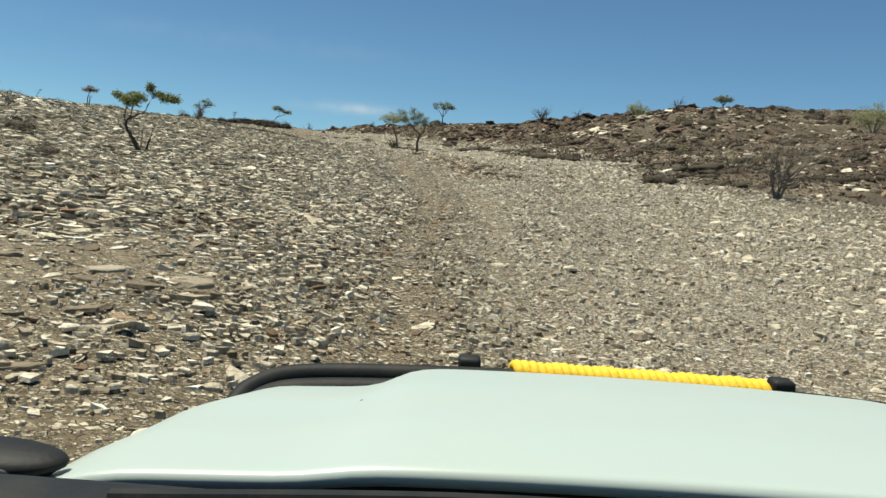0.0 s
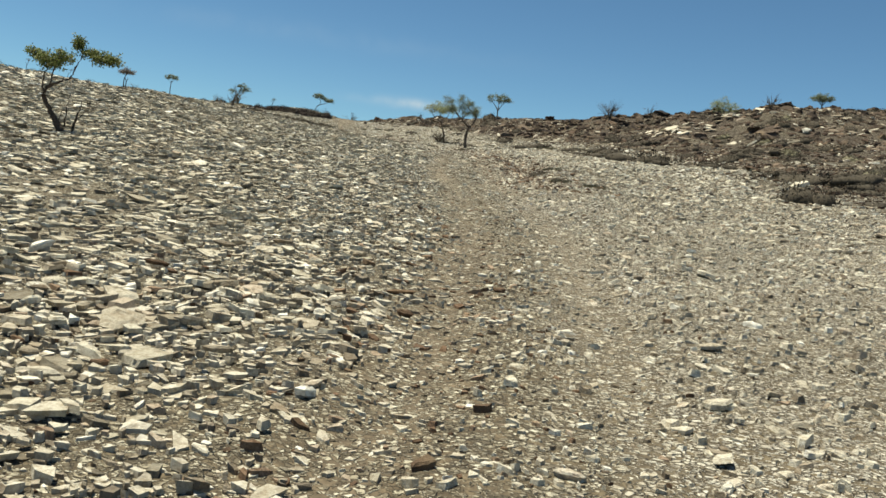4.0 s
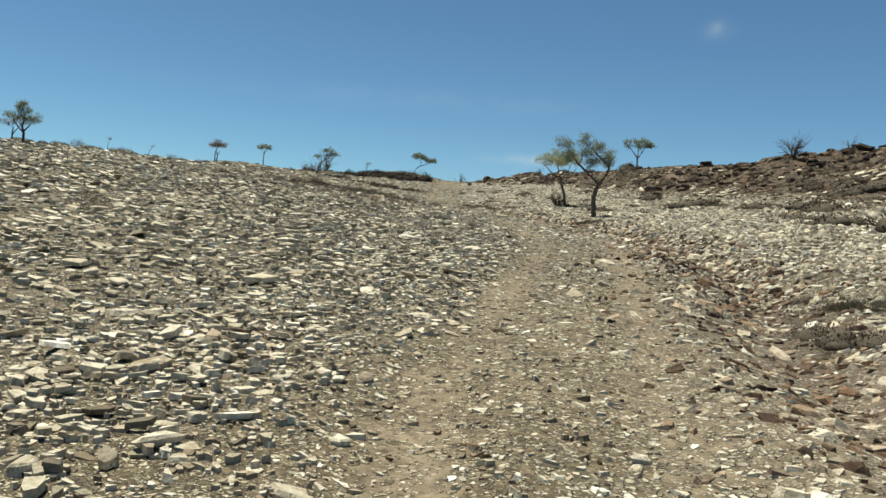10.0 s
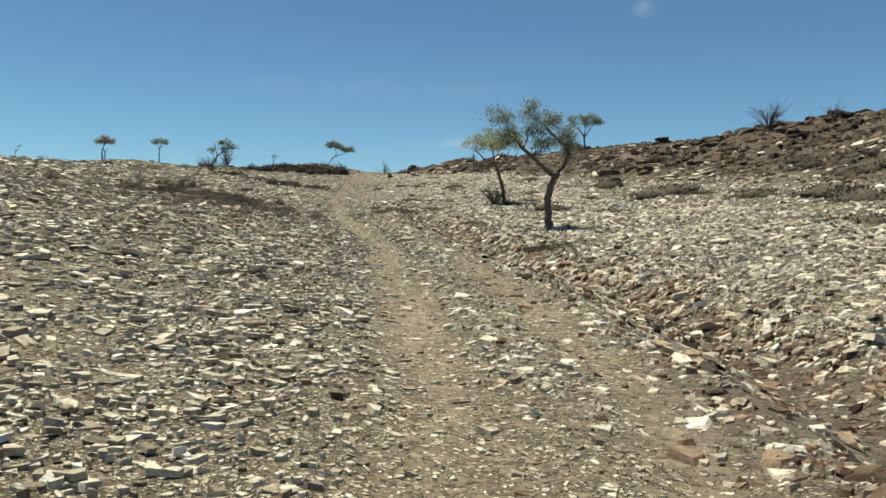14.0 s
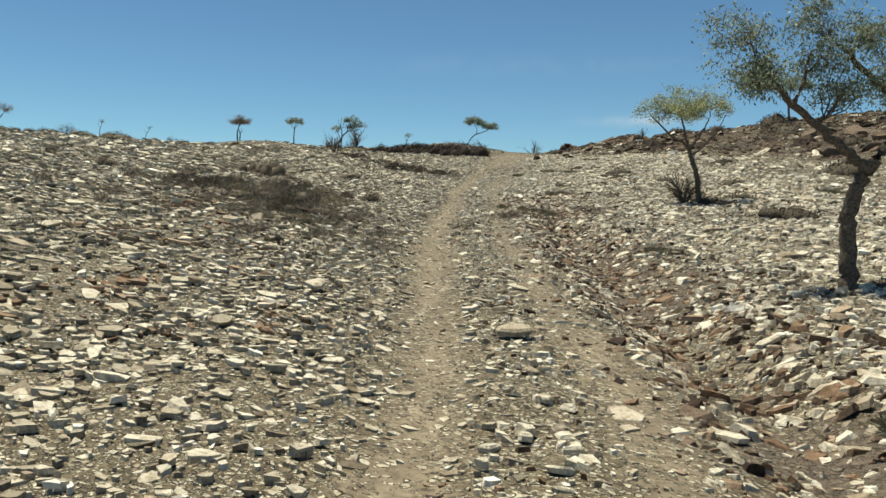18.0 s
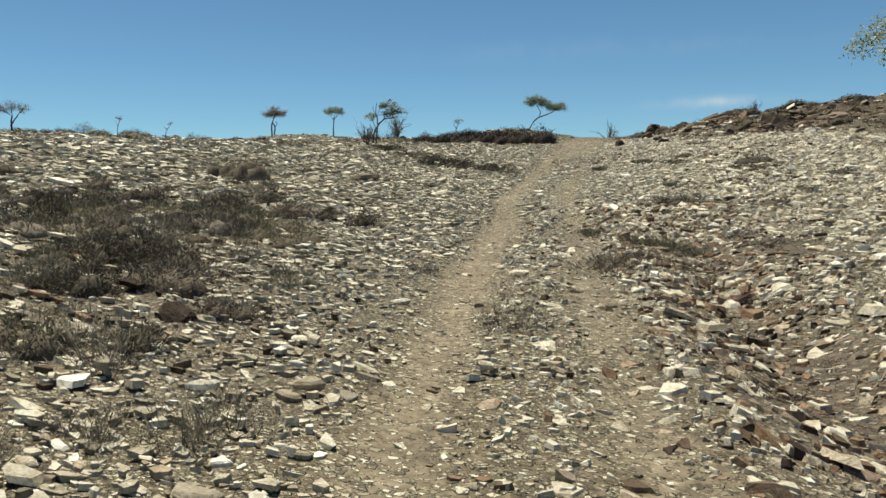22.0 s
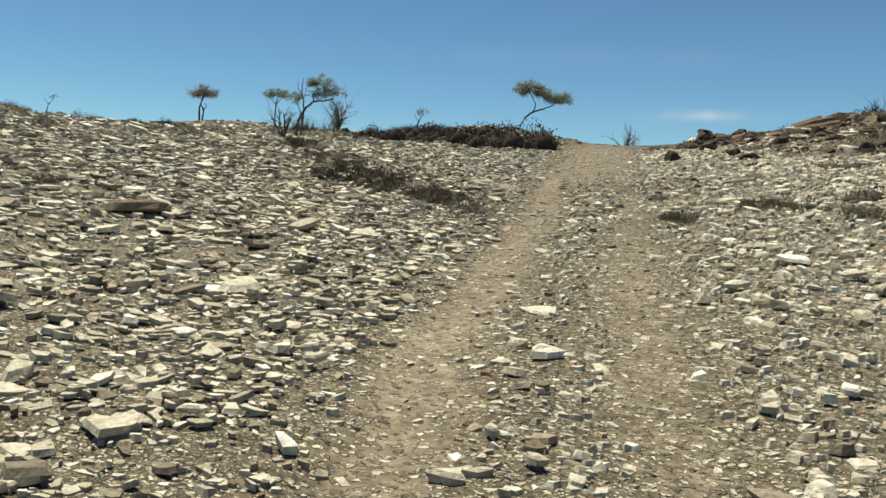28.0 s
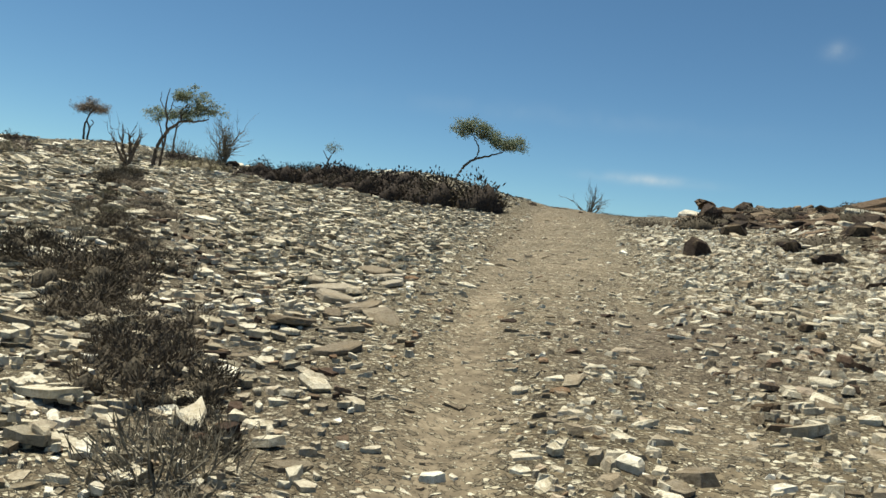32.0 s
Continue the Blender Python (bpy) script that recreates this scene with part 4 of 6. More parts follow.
    tree("forked tree with a withered reddish-brown crown", -58.4, 125.3, 25,
         [[(0, 0, -0.4, 0.09), (-0.1, 0, 0.9, 0.07), (0.1, 0, 1.7, 0.05), (0.2, 0, 2.1, 0.03)], [(0.1, 0, -0.4, 0.08), (0.25, 0, 0.9, 0.06), (0.02, 0, 1.5, 0.05), (0.4, 0, 2.2, 0.03)], [(0.2, 0, 0.9, 0.04), (0.5, 0, 1.3, 0.03), (0.3, 0, 1.5, 0.02)]],
         [(-0.55, 0, 2.3, 0.6, 0.6, 0.28), (0.25, 0, 2.55, 0.75, 0.65, 0.4), (1.0, 0, 2.3, 0.6, 0.6, 0.28), (0.25, 0.5, 2.4, 0.7, 0.5, 0.3)], 15, M_LEAFBROWN, M_BARK, 24, 15, (0.1, 0.032), 0.13, 0.1)
    tree("round grey-green tree standing on the hill shoulder", -56.6, 88.7, 30,
         [[(0, 0, -0.3, 0.13), (0.05, 0, 0.8, 0.11), (-0.1, 0, 1.5, 0.08), (0.1, 0, 2.3, 0.05)], [(0.05, 0, 0.9, 0.07), (-0.5, 0, 1.5, 0.05), (-0.8, 0, 2.0, 0.03)], [(0, 0, 1.0, 0.07), (0.6, 0, 1.7, 0.05)]],
         [(-0.9, 0, 2.4, 0.7, 0.7, 0.5), (0.0, 0, 3.1, 0.8, 0.8, 0.5), (0.9, 0, 2.4, 0.7, 0.7, 0.5), (0.1, 0.5, 2.3, 0.8, 0.6, 0.5), (-0.2, 0, 3.6, 0.4, 0.4, 0.3)], 17, M_LEAF, M_BARK, 16, 13, (0.12, 0.055), 0.13, 0.3)
    tree("small tree behind the ridge with airy grey-green crown", -1.3, 109.0, 12,
         [[(0, 0, -0.3, 0.1), (-0.1, 0, 0.5, 0.08), (-0.15, 0, 1.1, 0.07), (-0.6, 0, 1.7, 0.04), (-0.9, 0, 2.1, 0.03)], [(-0.12, 0, 0.9, 0.06), (0.3, 0, 1.6, 0.05), (0.7, 0, 2.2, 0.03)], [(-0.1, 0, 1.1, 0.05), (0.0, 0, 2.2, 0.03)]],
         [(-1.0, 0, 2.5, 0.55, 0.6, 0.45), (-0.2, 0, 2.8, 0.7, 0.6, 0.42), (0.7, 0, 2.75, 0.6, 0.6, 0.45), (1.2, 0, 2.4, 0.4, 0.5, 0.3), (0.2, 0, 2.3, 0.6, 0.6, 0.3)], 19, M_LEAF, M_GREYBARK, 16, 11, (0.11, 0.05), 0.11, 0.3)
    tree("small umbrella tree on the rocky ridge", 31.6, 92.4, -15, [[(0, 0, -0.4, 0.1), (0.05, 0, 0.6, 0.07), (0.1, 0, 1.2, 0.05)], [(0.05, 0, 0.6, 0.05), (-0.5, 0, 1.3, 0.03)], [(0.05, 0, 0.7, 0.05), (0.6, 0, 1.3, 0.03)]],
         [(-0.75, 0, 1.5, 0.55, 0.6, 0.24), (0.0, 0, 1.75, 0.7, 0.7, 0.34), (0.75, 0, 1.5, 0.55, 0.6, 0.24), (0.0, 0, 1.4, 0.6, 0.6, 0.2)], 21, M_LEAF, M_BARK, 20, 18, (0.10, 0.05), 0.12, 0.3, scale=0.85)
    tree("two-stemmed young tree with fresh green flat crown on scree", -12.1, 30.45, 4,
         [[(0, 0, -0.1, 0.12), (-0.14, 0, 0.25, 0.092), (-0.29, 0, 0.49, 0.072), (-0.48, 0, 0.8, 0.06), (-0.58, 0, 1.03, 0.054), (-0.44, 0, 1.27, 0.044), (-0.15, 0.02, 1.42, 0.028), (0.1, 0.02, 1.55, 0.022), (0.26, 0, 1.9, 0.012)],
          [(0.18, 0.05, -0.1, 0.045), (0.3, 0.05, 0.35, 0.034), (0.42, 0.05, 0.72, 0.02), (0.46, 0.05, 0.98, 0.008)], [(-0.56, 0, 1.05, 0.03), (-0.62, 0, 1.4, 0.022), (-0.5, 0, 1.85, 0.014)], [(-0.44, 0, 1.25, 0.024), (-0.36, 0, 1.6, 0.018), (-0.3, 0, 2.0, 0.012)],
          [(0.03, 0.05, 0.2, 0.02), (0.05, 0.05, 0.7, 0.013), (0.13, 0.05, 1.15, 0.006)], [(-0.14, 0.03, 0.28, 0.016), (-0.1, 0.03, 0.55, 0.01), (0.0, 0.03, 0.68, 0.005)], [(0.32, 0.05, 0.4, 0.014), (0.52, 0.05, 0.62, 0.008), (0.64, 0.05, 0.72, 0.005)],
          [(0.2, 0, 1.75, 0.014), (0.42, 0, 2.2, 0.01), (0.3, 0, 2.6, 0.005)], [(0.4, 0, 2.15, 0.01), (0.8, 0, 2.2, 0.007), (1.35, 0, 2.12, 0.004)]],
         [(-0.5, 0, 2.05, 0.4, 0.45, 0.17), (-0.12, 0.05, 2.1, 0.38, 0.4, 0.17), (-0.36, -0.1, 1.88, 0.34, 0.35, 0.15), (-0.95, 0, 2.15, 0.2, 0.25, 0.1), (0.6, 0, 2.24, 0.22, 0.22, 0.09), (0.92, 0, 2.12, 0.26, 0.25, 0.08), (1.25, 0, 2.12, 0.18, 0.2, 0.05), (0.32, 0, 2.5, 0.06, 0.1, 0.1)], 23, M_LEAFFRESH, M_BARK, 14, 12, (0.07, 0.036), 0.05, 0.2)
    # bare or nearly bare saplings along the skyline
    for x, y, h, lean, leaf, seed, label in ((-65.4, 111.8, 1.9, 0.3, M_LEAFBROWN, 31, "thin leaning sapling with a wispy crown on the skyline"),
                                             (-59.6, 111.9, 1.5, 0.5, None, 33, "bare leaning sapling on the skyline"),
                                             (-31.2, 111.6, 1.35, 0.35, M_LEAF, 35, "wispy little sapling behind the dark scrub")):
        tree(label, x, y, 25, [[(0, 0, -0.2, 0.04), (lean * 0.2, 0, h * 0.4, 0.03), (lean, 0, h * 0.8, 0.015)], [(lean * 0.3, 0, h * 0.45, 0.02), (-0.15, 0, h * 0.75, 0.01)]],
             [(lean, 0, h * 0.9, 0.28, 0.28, 0.2), (lean * 0.5, 0, h * 0.85, 0.25, 0.25, 0.16)], seed, leaf, M_BROWNTWIG, 8, 5, (0.06, 0.02), 0.05, 0.3, "sapling")
    for x, y, s, seed, label in ((-78.8, 111.0, 1.14, 41, "bare flat-crowned tree on the hill shoulder"), (-82.3, 110.5, 1.08, 43, "smaller bare flat-crowned tree on the hill shoulder")):
        tree(label, x, y, 35, [[(0, 0, -0.2, 0.1), (-0.1, 0, 0.8, 0.08), (0, 0, 1.4, 0.05)], [(-0.05, 0, 0.7, 0.06), (0.5, 0, 1.5, 0.04)]],
             [(-0.9, 0, 2.1, 0.6, 0.6, 0.35), (0, 0, 2.3, 0.7, 0.6, 0.35), (0.9, 0, 2.1, 0.6, 0.6, 0.3)], seed, M_LEAFBROWN, M_BARK, 22, 8, (0.09, 0.03), 0.12, 0.2, scale=s)


# ---- shrubs ----
def dead_bush(label, x, y, height, spread, seed, material, stems=12, name="dead_bush", sway=0.0, girth=1.0):
    """A leafless bush of many forking stems."""
    rng = np.random.default_rng(seed)
    ob = holder(name, x, y, rng.uniform(0, 360))
    for _ in range(stems):
        a, r = rng.uniform(0, 6.28), rng.uniform(0.15, 1) ** 0.6 * spread * 0.5
        top = np.array([math.cos(a) * r + sway, math.sin(a) * r, height * rng.uniform(0.6, 1.0) * (1 - 0.25 * r / spread)])
        mid = top * np.array([0.35, 0.35, 0.5]) + rng.normal(0, 0.04 * height, 3)
        g = (0.012 * height + 0.006) * girth
        stem = bend([(rng.normal(0, 0.03), rng.normal(0, 0.03), -0.05, g * 1.3), (*mid, g), (*top, 0.003)], 5, 0.012 * height, rng)
        lines = [stem]
        for _ in range(6):
            k = stem[rng.integers(3, len(stem) - 1)]
            w = (top - mid) / np.linalg.norm(top - mid) + rng.normal(0, 0.55, 3)
            e = k[:3] + w * height * rng.uniform(0.12, 0.32)
            m = (k[:3] + e) / 2 + rng.normal(0, 0.03 * height, 3)
            lines.append(bend([(*k[:3], k[3] * 0.6), (*m, k[3] * 0.45), (*e, 0.002)], 3))
            for _ in range(3):
                w2 = w + rng.normal(0, 0.6, 3)
                b = m + (e - m) * rng.uniform(0, 1)
                lines.append(np.array([[*b, k[3] * 0.35], [*(b + w2 * height * rng.uniform(0.05, 0.14)), 0.0015]]))
        part("stem", raw_mesh("stem", *tubes(lines, 4)), material, ob)
    return tagged(ob, label, "bush")


def ball_arrays():
    bm = bmesh.new()
    bmesh.ops.create_icosphere(bm, subdivisions=2, radius=1.0)
    v, f = np.array([p.co[:] for p in bm.verts]), np.array([[p.index for p in q.verts] for q in bm.faces])
    bm.free()
    return v, f


BALL = ball_arrays()


def sprig_meshes(seed, height, spread, sprigs, length, width, tufts=4, rise=0.35, core=0.0):
    """A low cushion of twigs: stems, and a coat of short sprigs."""
    rng = np.random.default_rng(seed)
    lines, pts, ways = [], [], []
    lumps = [(0, 0, 1.0)] + [(rng.uniform(-0.5, 0.5) * spread, rng.uniform(-0.35, 0.35) * spread, rng.uniform(0.5, 0.9)) for _ in range(tufts)]
    wide = 0.45 if tufts < 6 else 0.3
    for cx, cy, s in lumps:
        for _ in range(4):
            d = rng.normal(0, 1, 3)
            d[2] = abs(d[2]) + 0.35
            d /= np.linalg.norm(d)
            e = np.array([cx, cy, 0]) + d * np.array([spread * wide, spread * wide, height]) * s * 0.85
            m = np.array([cx * 0.8, cy * 0.8, 0]) + (e - np.array([cx, cy, 0])) * 0.5 + rng.normal(0, 0.03, 3)
            lines.append(np.array([(cx * 0.7, cy * 0.7, -0.06, 0.012), (*m, 0.008), (*e, 0.003)]))
        n = sprigs // len(lumps)
        d = rng.normal(0, 1, (n, 3))
        d[:, 2] = np.abs(d[:, 2])
        d /= np.linalg.norm(d, axis=1, keepdims=True)
        r = rng.uniform(0.55 if core else 0.25, 1.0, (n, 1)) ** 0.6 * (0.72 + 0.4 * value_noise(d[:, :1] * 3 + 7, d[:, 1:2] * 3 + cx, seed))
        pts.append(np.array([cx, cy, 0]) + d * np.array([spread * wide, spread * wide, height]) * s * r)
        w = d * np.array([1, 1, 1.0]) + rng.normal(0, 0.55, (n, 3)) + np.array([0, 0, rise])
        ways.append(w / np.linalg.norm(w, axis=1, keepdims=True))
    base_v, base_l, base_s = tubes(lines, 3)
    if core:        # the tangle of dead twigs inside a mound
        for cx, cy, s in lumps:
            v = BALL[0] * (0.62 + 0.55 * value_noise(BALL[0][:, :1] * 2.6 + cx * 9, BALL[0][:, 1:2] * 2.6 + BALL[0][:, 2:] * 3.1 + cy * 9, seed)) * rng.uniform(0.93, 1.07, (len(BALL[0]), 1))
            v = v * np.array([spread * wide, spread * wide, height]) * s * core + np.array([cx, cy, 0])
            base_l = np.concatenate([base_l, BALL[1].ravel() + len(base_v)])
            base_v = np.concatenate([base_v, v])
            base_s = np.concatenate([base_s, np.full(len(BALL[1]), 3)])
    pts, ways = np.concatenate(pts), np.concatenate(ways)
    coat = blades(pts, ways, length * rng.uniform(0.5, 1.4, len(pts)), width * rng.uniform(0.6, 1.4, len(pts)), rng)
    return smooth(raw_mesh("woody_base", base_v, base_l, base_s)), raw_mesh("twig_coat", *coat)


def shrub_kind(name, label, seed, height, spread, sprigs, length, width, stem_mat, twig_mat, group, tufts=4, rise=0.35, core=0.0):
    stems, coat = sprig_meshes(seed, height, spread, sprigs, length, width, tufts, rise, core)
    ob = new(name)
    part("woody_base", stems, stem_mat, ob)
    part("twig_coat", coat, twig_mat, ob)["kind"] = "stuff"
    return tagged(ob, label, "shrub", group)


def plant(kinds, places, rng, low=0.7, high=1.3):
    """Set shrubs out: the first of each kind moves to its place, the others are copies."""
    used = set()
    for x, y, s in places:
        k = kinds[int(rng.integers(len(kinds)))]
        s *= rng.uniform(low, high)
        m = on_slope(x, y, 0.03, rng.uniform(0, 360)) @ pose(0, 0, 0, rng.uniform(-6, 6), rng.uniform(-6, 6), 0)
        if k.name in used:
            ob = copy_thing(k, m)
        else:
            used.add(k.name)
            ob = k
            ob.matrix_world = m
        ob.scale = (s * rng.uniform(0.85, 1.2), s * rng.uniform(0.85, 1.2), s * rng.uniform(0.8, 1.2))


def along(rng, ax, ay, bx, by, wide, n, size):
    return [(ax + (bx - ax) * t + rng.normal(0, wide), ay + (by - ay) * t + rng.normal(0, wide), size) for t in rng.uniform(0, 1, n)]


def build_shrubs():
    rng = np.random.default_rng(71)
    burnt = [shrub_kind("burnt_shrub", label, 101 + k, h, w, n, 0.085, 0.0125, stems, twigs, "burnt scrub on the slope", 5, 0.25, 0.66)
             for k, (h, w, n, stems, twigs, label) in enumerate(((0.45, 0.85, 1100, M_BROWNTWIG, M_ASHTWIG, "low grey burnt shrub with stiff twigs on pale scree"), (0.38, 0.9, 1100, M_BROWNTWIG, M_OLIVETWIG, "low olive-grey dry shrub on pale scree"),
                                                                (0.48, 0.75, 1000, M_MOUND, M_BROWNTWIG, "low dark brown burnt shrub on pale scree"), (0.34, 1.0, 1100, M_ASHTWIG, M_GREYTWIG, "flat ash-grey dry shrub on pale scree")))]
    plant(burnt, along(rng, -13.6, 66.4, -21.5, 71.6, 0.95, 19, 0.82) + along(rng, -15.3, 69.8, -18.6, 73.7, 0.7, 13, 0.8) + along(rng, -17.5, 71.5, -26.0, 76.8, 1.4, 20, 0.8) + along(rng, -16.2, 70.2, -21.0, 75.2, 1.0, 13, 0.8) + [(-21.6, 78.2, 0.9)]
          + [(-16.8, 74.8, 0.6), (-17.3, 74.1, 0.8), (-16.4, 74.0, 0.6), (-24.8, 84.9, 0.7), (-15.4, 74.6, 0.35), (-14.4, 74.0, 0.35), (-14.6, 70.5, 0.5), (-13.5, 65.8, 0.75), (-12.0, 66.0, 0.55), (-11.7, 64.8, 0.5), (-12.3, 64.3, 0.6), (-10.9, 62.9, 0.45)]
          + along(rng, -22.5, 92.0, -29.0, 98.4, 0.5, 9, 0.6) + [(-28.6, 98.1, 0.9), (-29.1, 98.5, 0.9), (-27.9, 97.9, 0.7)] + [*along(rng, -10.2, 62.0, -15.0, 65.5, 0.9, 9, 0.3), (-19.2, 34.6, 1.3), (-18.4, 33.4, 1.1), (-12.8, 25.0, 0.7)], rng, 0.75, 1.25)
    charred = [shrub_kind("charred_shrub", "dark brown charred cushion shrub on pale scree", 111 + k, h, w, 2200, 0.075, 0.012, M_MOUND, M_BROWNTWIG if k else M_MOUND, "charred shrubs on the slope", 6, 0.2, 0.55) for k, (h, w) in enumerate(((0.5, 0.85), (0.44, 0.9)))]
    plant(charred, [(-20.4, 89.5, 0.85), (-20.9, 89.95, 0.95), (-21.5, 90.3, 0.95), (-20.1, 89.15, 0.75), (-22.2, 90.2, 0.8), (-22.7, 90.6, 0.65), (-21.2, 90.9, 0.75), (-21.8, 91.5, 0.6), (-18.6, 88.0, 0.62), (-19.0, 88.35, 0.66), (-19.5, 88.8, 0.5), (-22.6, 92.1, 0.55), (-23.6, 93.0, 0.6), (-24.5, 93.7, 0.5), (-22.9, 90.95, 0.6), (-19.4, 89.05, 0.55), (-18.8, 88.4, 0.6), (-18.05, 88.0, 0.55), (-17.6, 87.45, 0.5), (-30.6, 100.2, 0.8), (-31.6, 101.4, 0.8), (-29.8, 99.6, 0.7), (-26.4, 95.6, 0.5), (-27.5, 96.6, 0.5),
                    (-28.6, 98.1, 0.9), (-29.1, 98.5, 0.9), (-15.7, 70.3, 0.75), (-16.2, 69.9, 0.7), (-18.6, 69.8, 0.9), (-17.8, 68.5, 0.9), (-20.7, 70.8, 0.9), (-15.5, 67.5, 0.8), (-14.2, 67.3, 0.75), (-14.6, 66.9, 0.7), (-11.9, 66.0, 0.5), (-20.0, 72.4, 0.8), (-17.1, 73.5, 0.6), (-16.8, 74.7, 0.5)], rng, 0.85, 1.15)
    black = [shrub_kind("dark_scrub", "dense blackish scrub along the crest line", 121 + k, h, w, 950, 0.075, 0.03, M_BLACKTWIG, M_BLACKTWIG if k < 2 else M_MOUND, "black scrub on the crest", 5, 0.2, 0.72) for k, (h, w) in enumerate(((0.66, 1.0), (0.52, 1.1), (0.74, 0.95)))]
    plant(black, along(rng, -22.9, 104.9, -28.4, 108.0, 0.5, 32, 1.1) + along(rng, -27.5, 107.2, -32.4, 108.6, 0.5, 34, 0.82) + along(rng, -33, 109.2, -41, 111.2, 0.4, 8, 0.35) + along(rng, -38, 111, -52, 113, 0.8, 9, 0.6), rng, 0.42, 1.55)
    brown = [shrub_kind("cushion_shrub", "low dark brown cushion shrub between dark rocks", 141 + k, h * 0.8, w, 430, 0.085, 0.029, M_MOUND, M_MOUND if k else M_BROWNTWIG, "cushion shrubs on the ridge", 5, 0.2, 0.72) for k, (h, w) in enumerate(((0.45, 1.3), (0.35, 1.5), (0.55, 1.1)))]
    spots = []
    while len(spots) < 130:
        x, y = rng.uniform(-12, 44), rng.uniform(28, 112)
        if ridge(np.array([x]), np.array([y]))[0] > 0.55:
            spots.append((x, y, rng.uniform(0.8, 1.6)))
    spots += along(rng, 12, 36, 28, 40, 2.2, 34, 0.8) + along(rng, 13, 46, 30, 52, 2.5, 26, 0.9) + along(rng, 12, 58, 24, 70, 2.5, 16, 0.9)
    spots += along(rng, -17.0, 104.0, -7.0, 101.0, 1.2, 12, 0.7) + along(rng, -16.5, 109.6, -8.0, 110.0, 0.6, 8, 0.6) + along(rng, -12.5, 111.2, -6.0, 110.8, 0.5, 9, 0.85)
    # first ten: clumps at two tree feet, some added to deepen the trees' shadows
    lone = [(-5.35, 75.3, 0.55), (-4.85, 74.5, 0.5), (-4.5, 74.0, 0.5), (-4.1, 73.7, 0.4), (-5.0, 74.9, 0.45), (-3.2, 61.5, 0.3), (-2.1, 60.9, 0.24), (-1.85, 61.05, 0.22), (-1.5, 60.8, 0.2), (-2.9, 60.6, 0.2), (-9.2, 84.2, 0.7), (-10.1, 78.3, 0.55), (-8.2, 77.4, 0.6), (-4.4, 81.1, 0.8), (-9.0, 86.0, 0.7), (-11.6, 88.9, 0.6), (-2.6, 71.2, 0.6), (1.1, 79.3, 0.9), (2.4, 78.7, 0.9), (5.3, 73.7, 1.0), (7.2, 71.0, 1.1),
            (4.6, 58.7, 0.9), (7.6, 67.9, 1.1), (7.5, 50.1, 1.0), (5.2, 54.8, 0.9), (1.0, 95.0, 0.9), (-6.5, 96.3, 0.9), (-0.3, 84.5, 0.8), (-5.2, 90.0, 0.8), (10.1, 48.9, 1.0), (-14.0, 99.5, 0.6), (-12.1, 93.8, 0.5),
            (-3.9, 75.6, 0.6), (-0.5, 68.5, 0.5), (1.3, 36.9, 0.3), (-7.6, 79.5, 0.5), (-6.8, 82.5, 0.6), (9.0, 33.5, 0.9), (11.3, 40.2, 1.1)]
    plant(brown, spots + [(x, y, s * (1.5 if x > -3 else 1.25)) for x, y, s in lone], rng)
    round_bush = shrub_kind("round_shrub", "large rounded tan-grey dry shrub on the scree", 171, 0.75, 1.35, 2600, 0.09, 0.012, M_BROWNTWIG, M_TANTWIG, "", 6, 0.15, 0.8)
    plant([round_bush], [(-23.35, 79.95, 1.0), (-24.9, 80.6, 0.7)], rng, 0.95, 1.05)
    dry = [shrub_kind("dry_bush", "low rusty-brown dry bush on the crest", 176 + k, h, w, 700, 0.11, 0.018, m, m, "dry bushes on the crest", 6, 0.2, 0.7) for k, (h, w, m) in enumerate(((0.5, 1.2, M_TANTWIG), (0.42, 1.1, M_ASHTWIG), (0.46, 1.3, M_OLIVETWIG)))]
    plant(brown + dry[1:], along(rng, 13.6, 37.0, 17.2, 46.5, 0.8, 12, 1.1) + along(rng, 19.5, 50.0, 22.0, 54.0, 0.7, 5, 1.2) + along(rng, 17.5, 58.0, 20.0, 63.0, 0.8, 6, 1.1) + along(rng, 15.5, 75.0, 23.0, 72.0, 1.2, 9, 1.0) + along(rng, 9.0, 82.4, 12.4, 84.4, 0.4, 5, 0.9) + along(rng, 14.0, 88.0, 20.0, 80.0, 1.4, 7, 0.8) + along(rng, 20.5, 76.5, 24.0, 79.0, 0.8, 8, 0.9), rng, 0.8, 1.3)
    plant(dry, along(rng, -33.2, 107.8, -36.8, 109.2, 0.45, 17, 0.85) + along(rng, -39.5, 103.5, -46.5, 109.3, 0.8, 15, 0.75)
          + along(rng, -60, 111.0, -73, 112.2, 0.7, 15, 1.2) + along(rng, -40, 110, -58, 112.5, 0.7, 12, 0.6) + along(rng, -74, 111.5, -88, 112.5, 0.8, 14, 1.1), rng, 0.7, 1.3)
    grey = [shrub_kind("grey_shrub", "wispy grey dry shrub on pale scree", 161 + k, h, w, 600, 0.15, 0.011, M_GREYTWIG, M_GREYTWIG, "grey dry shrubs") for k, (h, w) in enumerate(((0.7, 1.1), (0.5, 0.8), (0.8, 1.2)))]
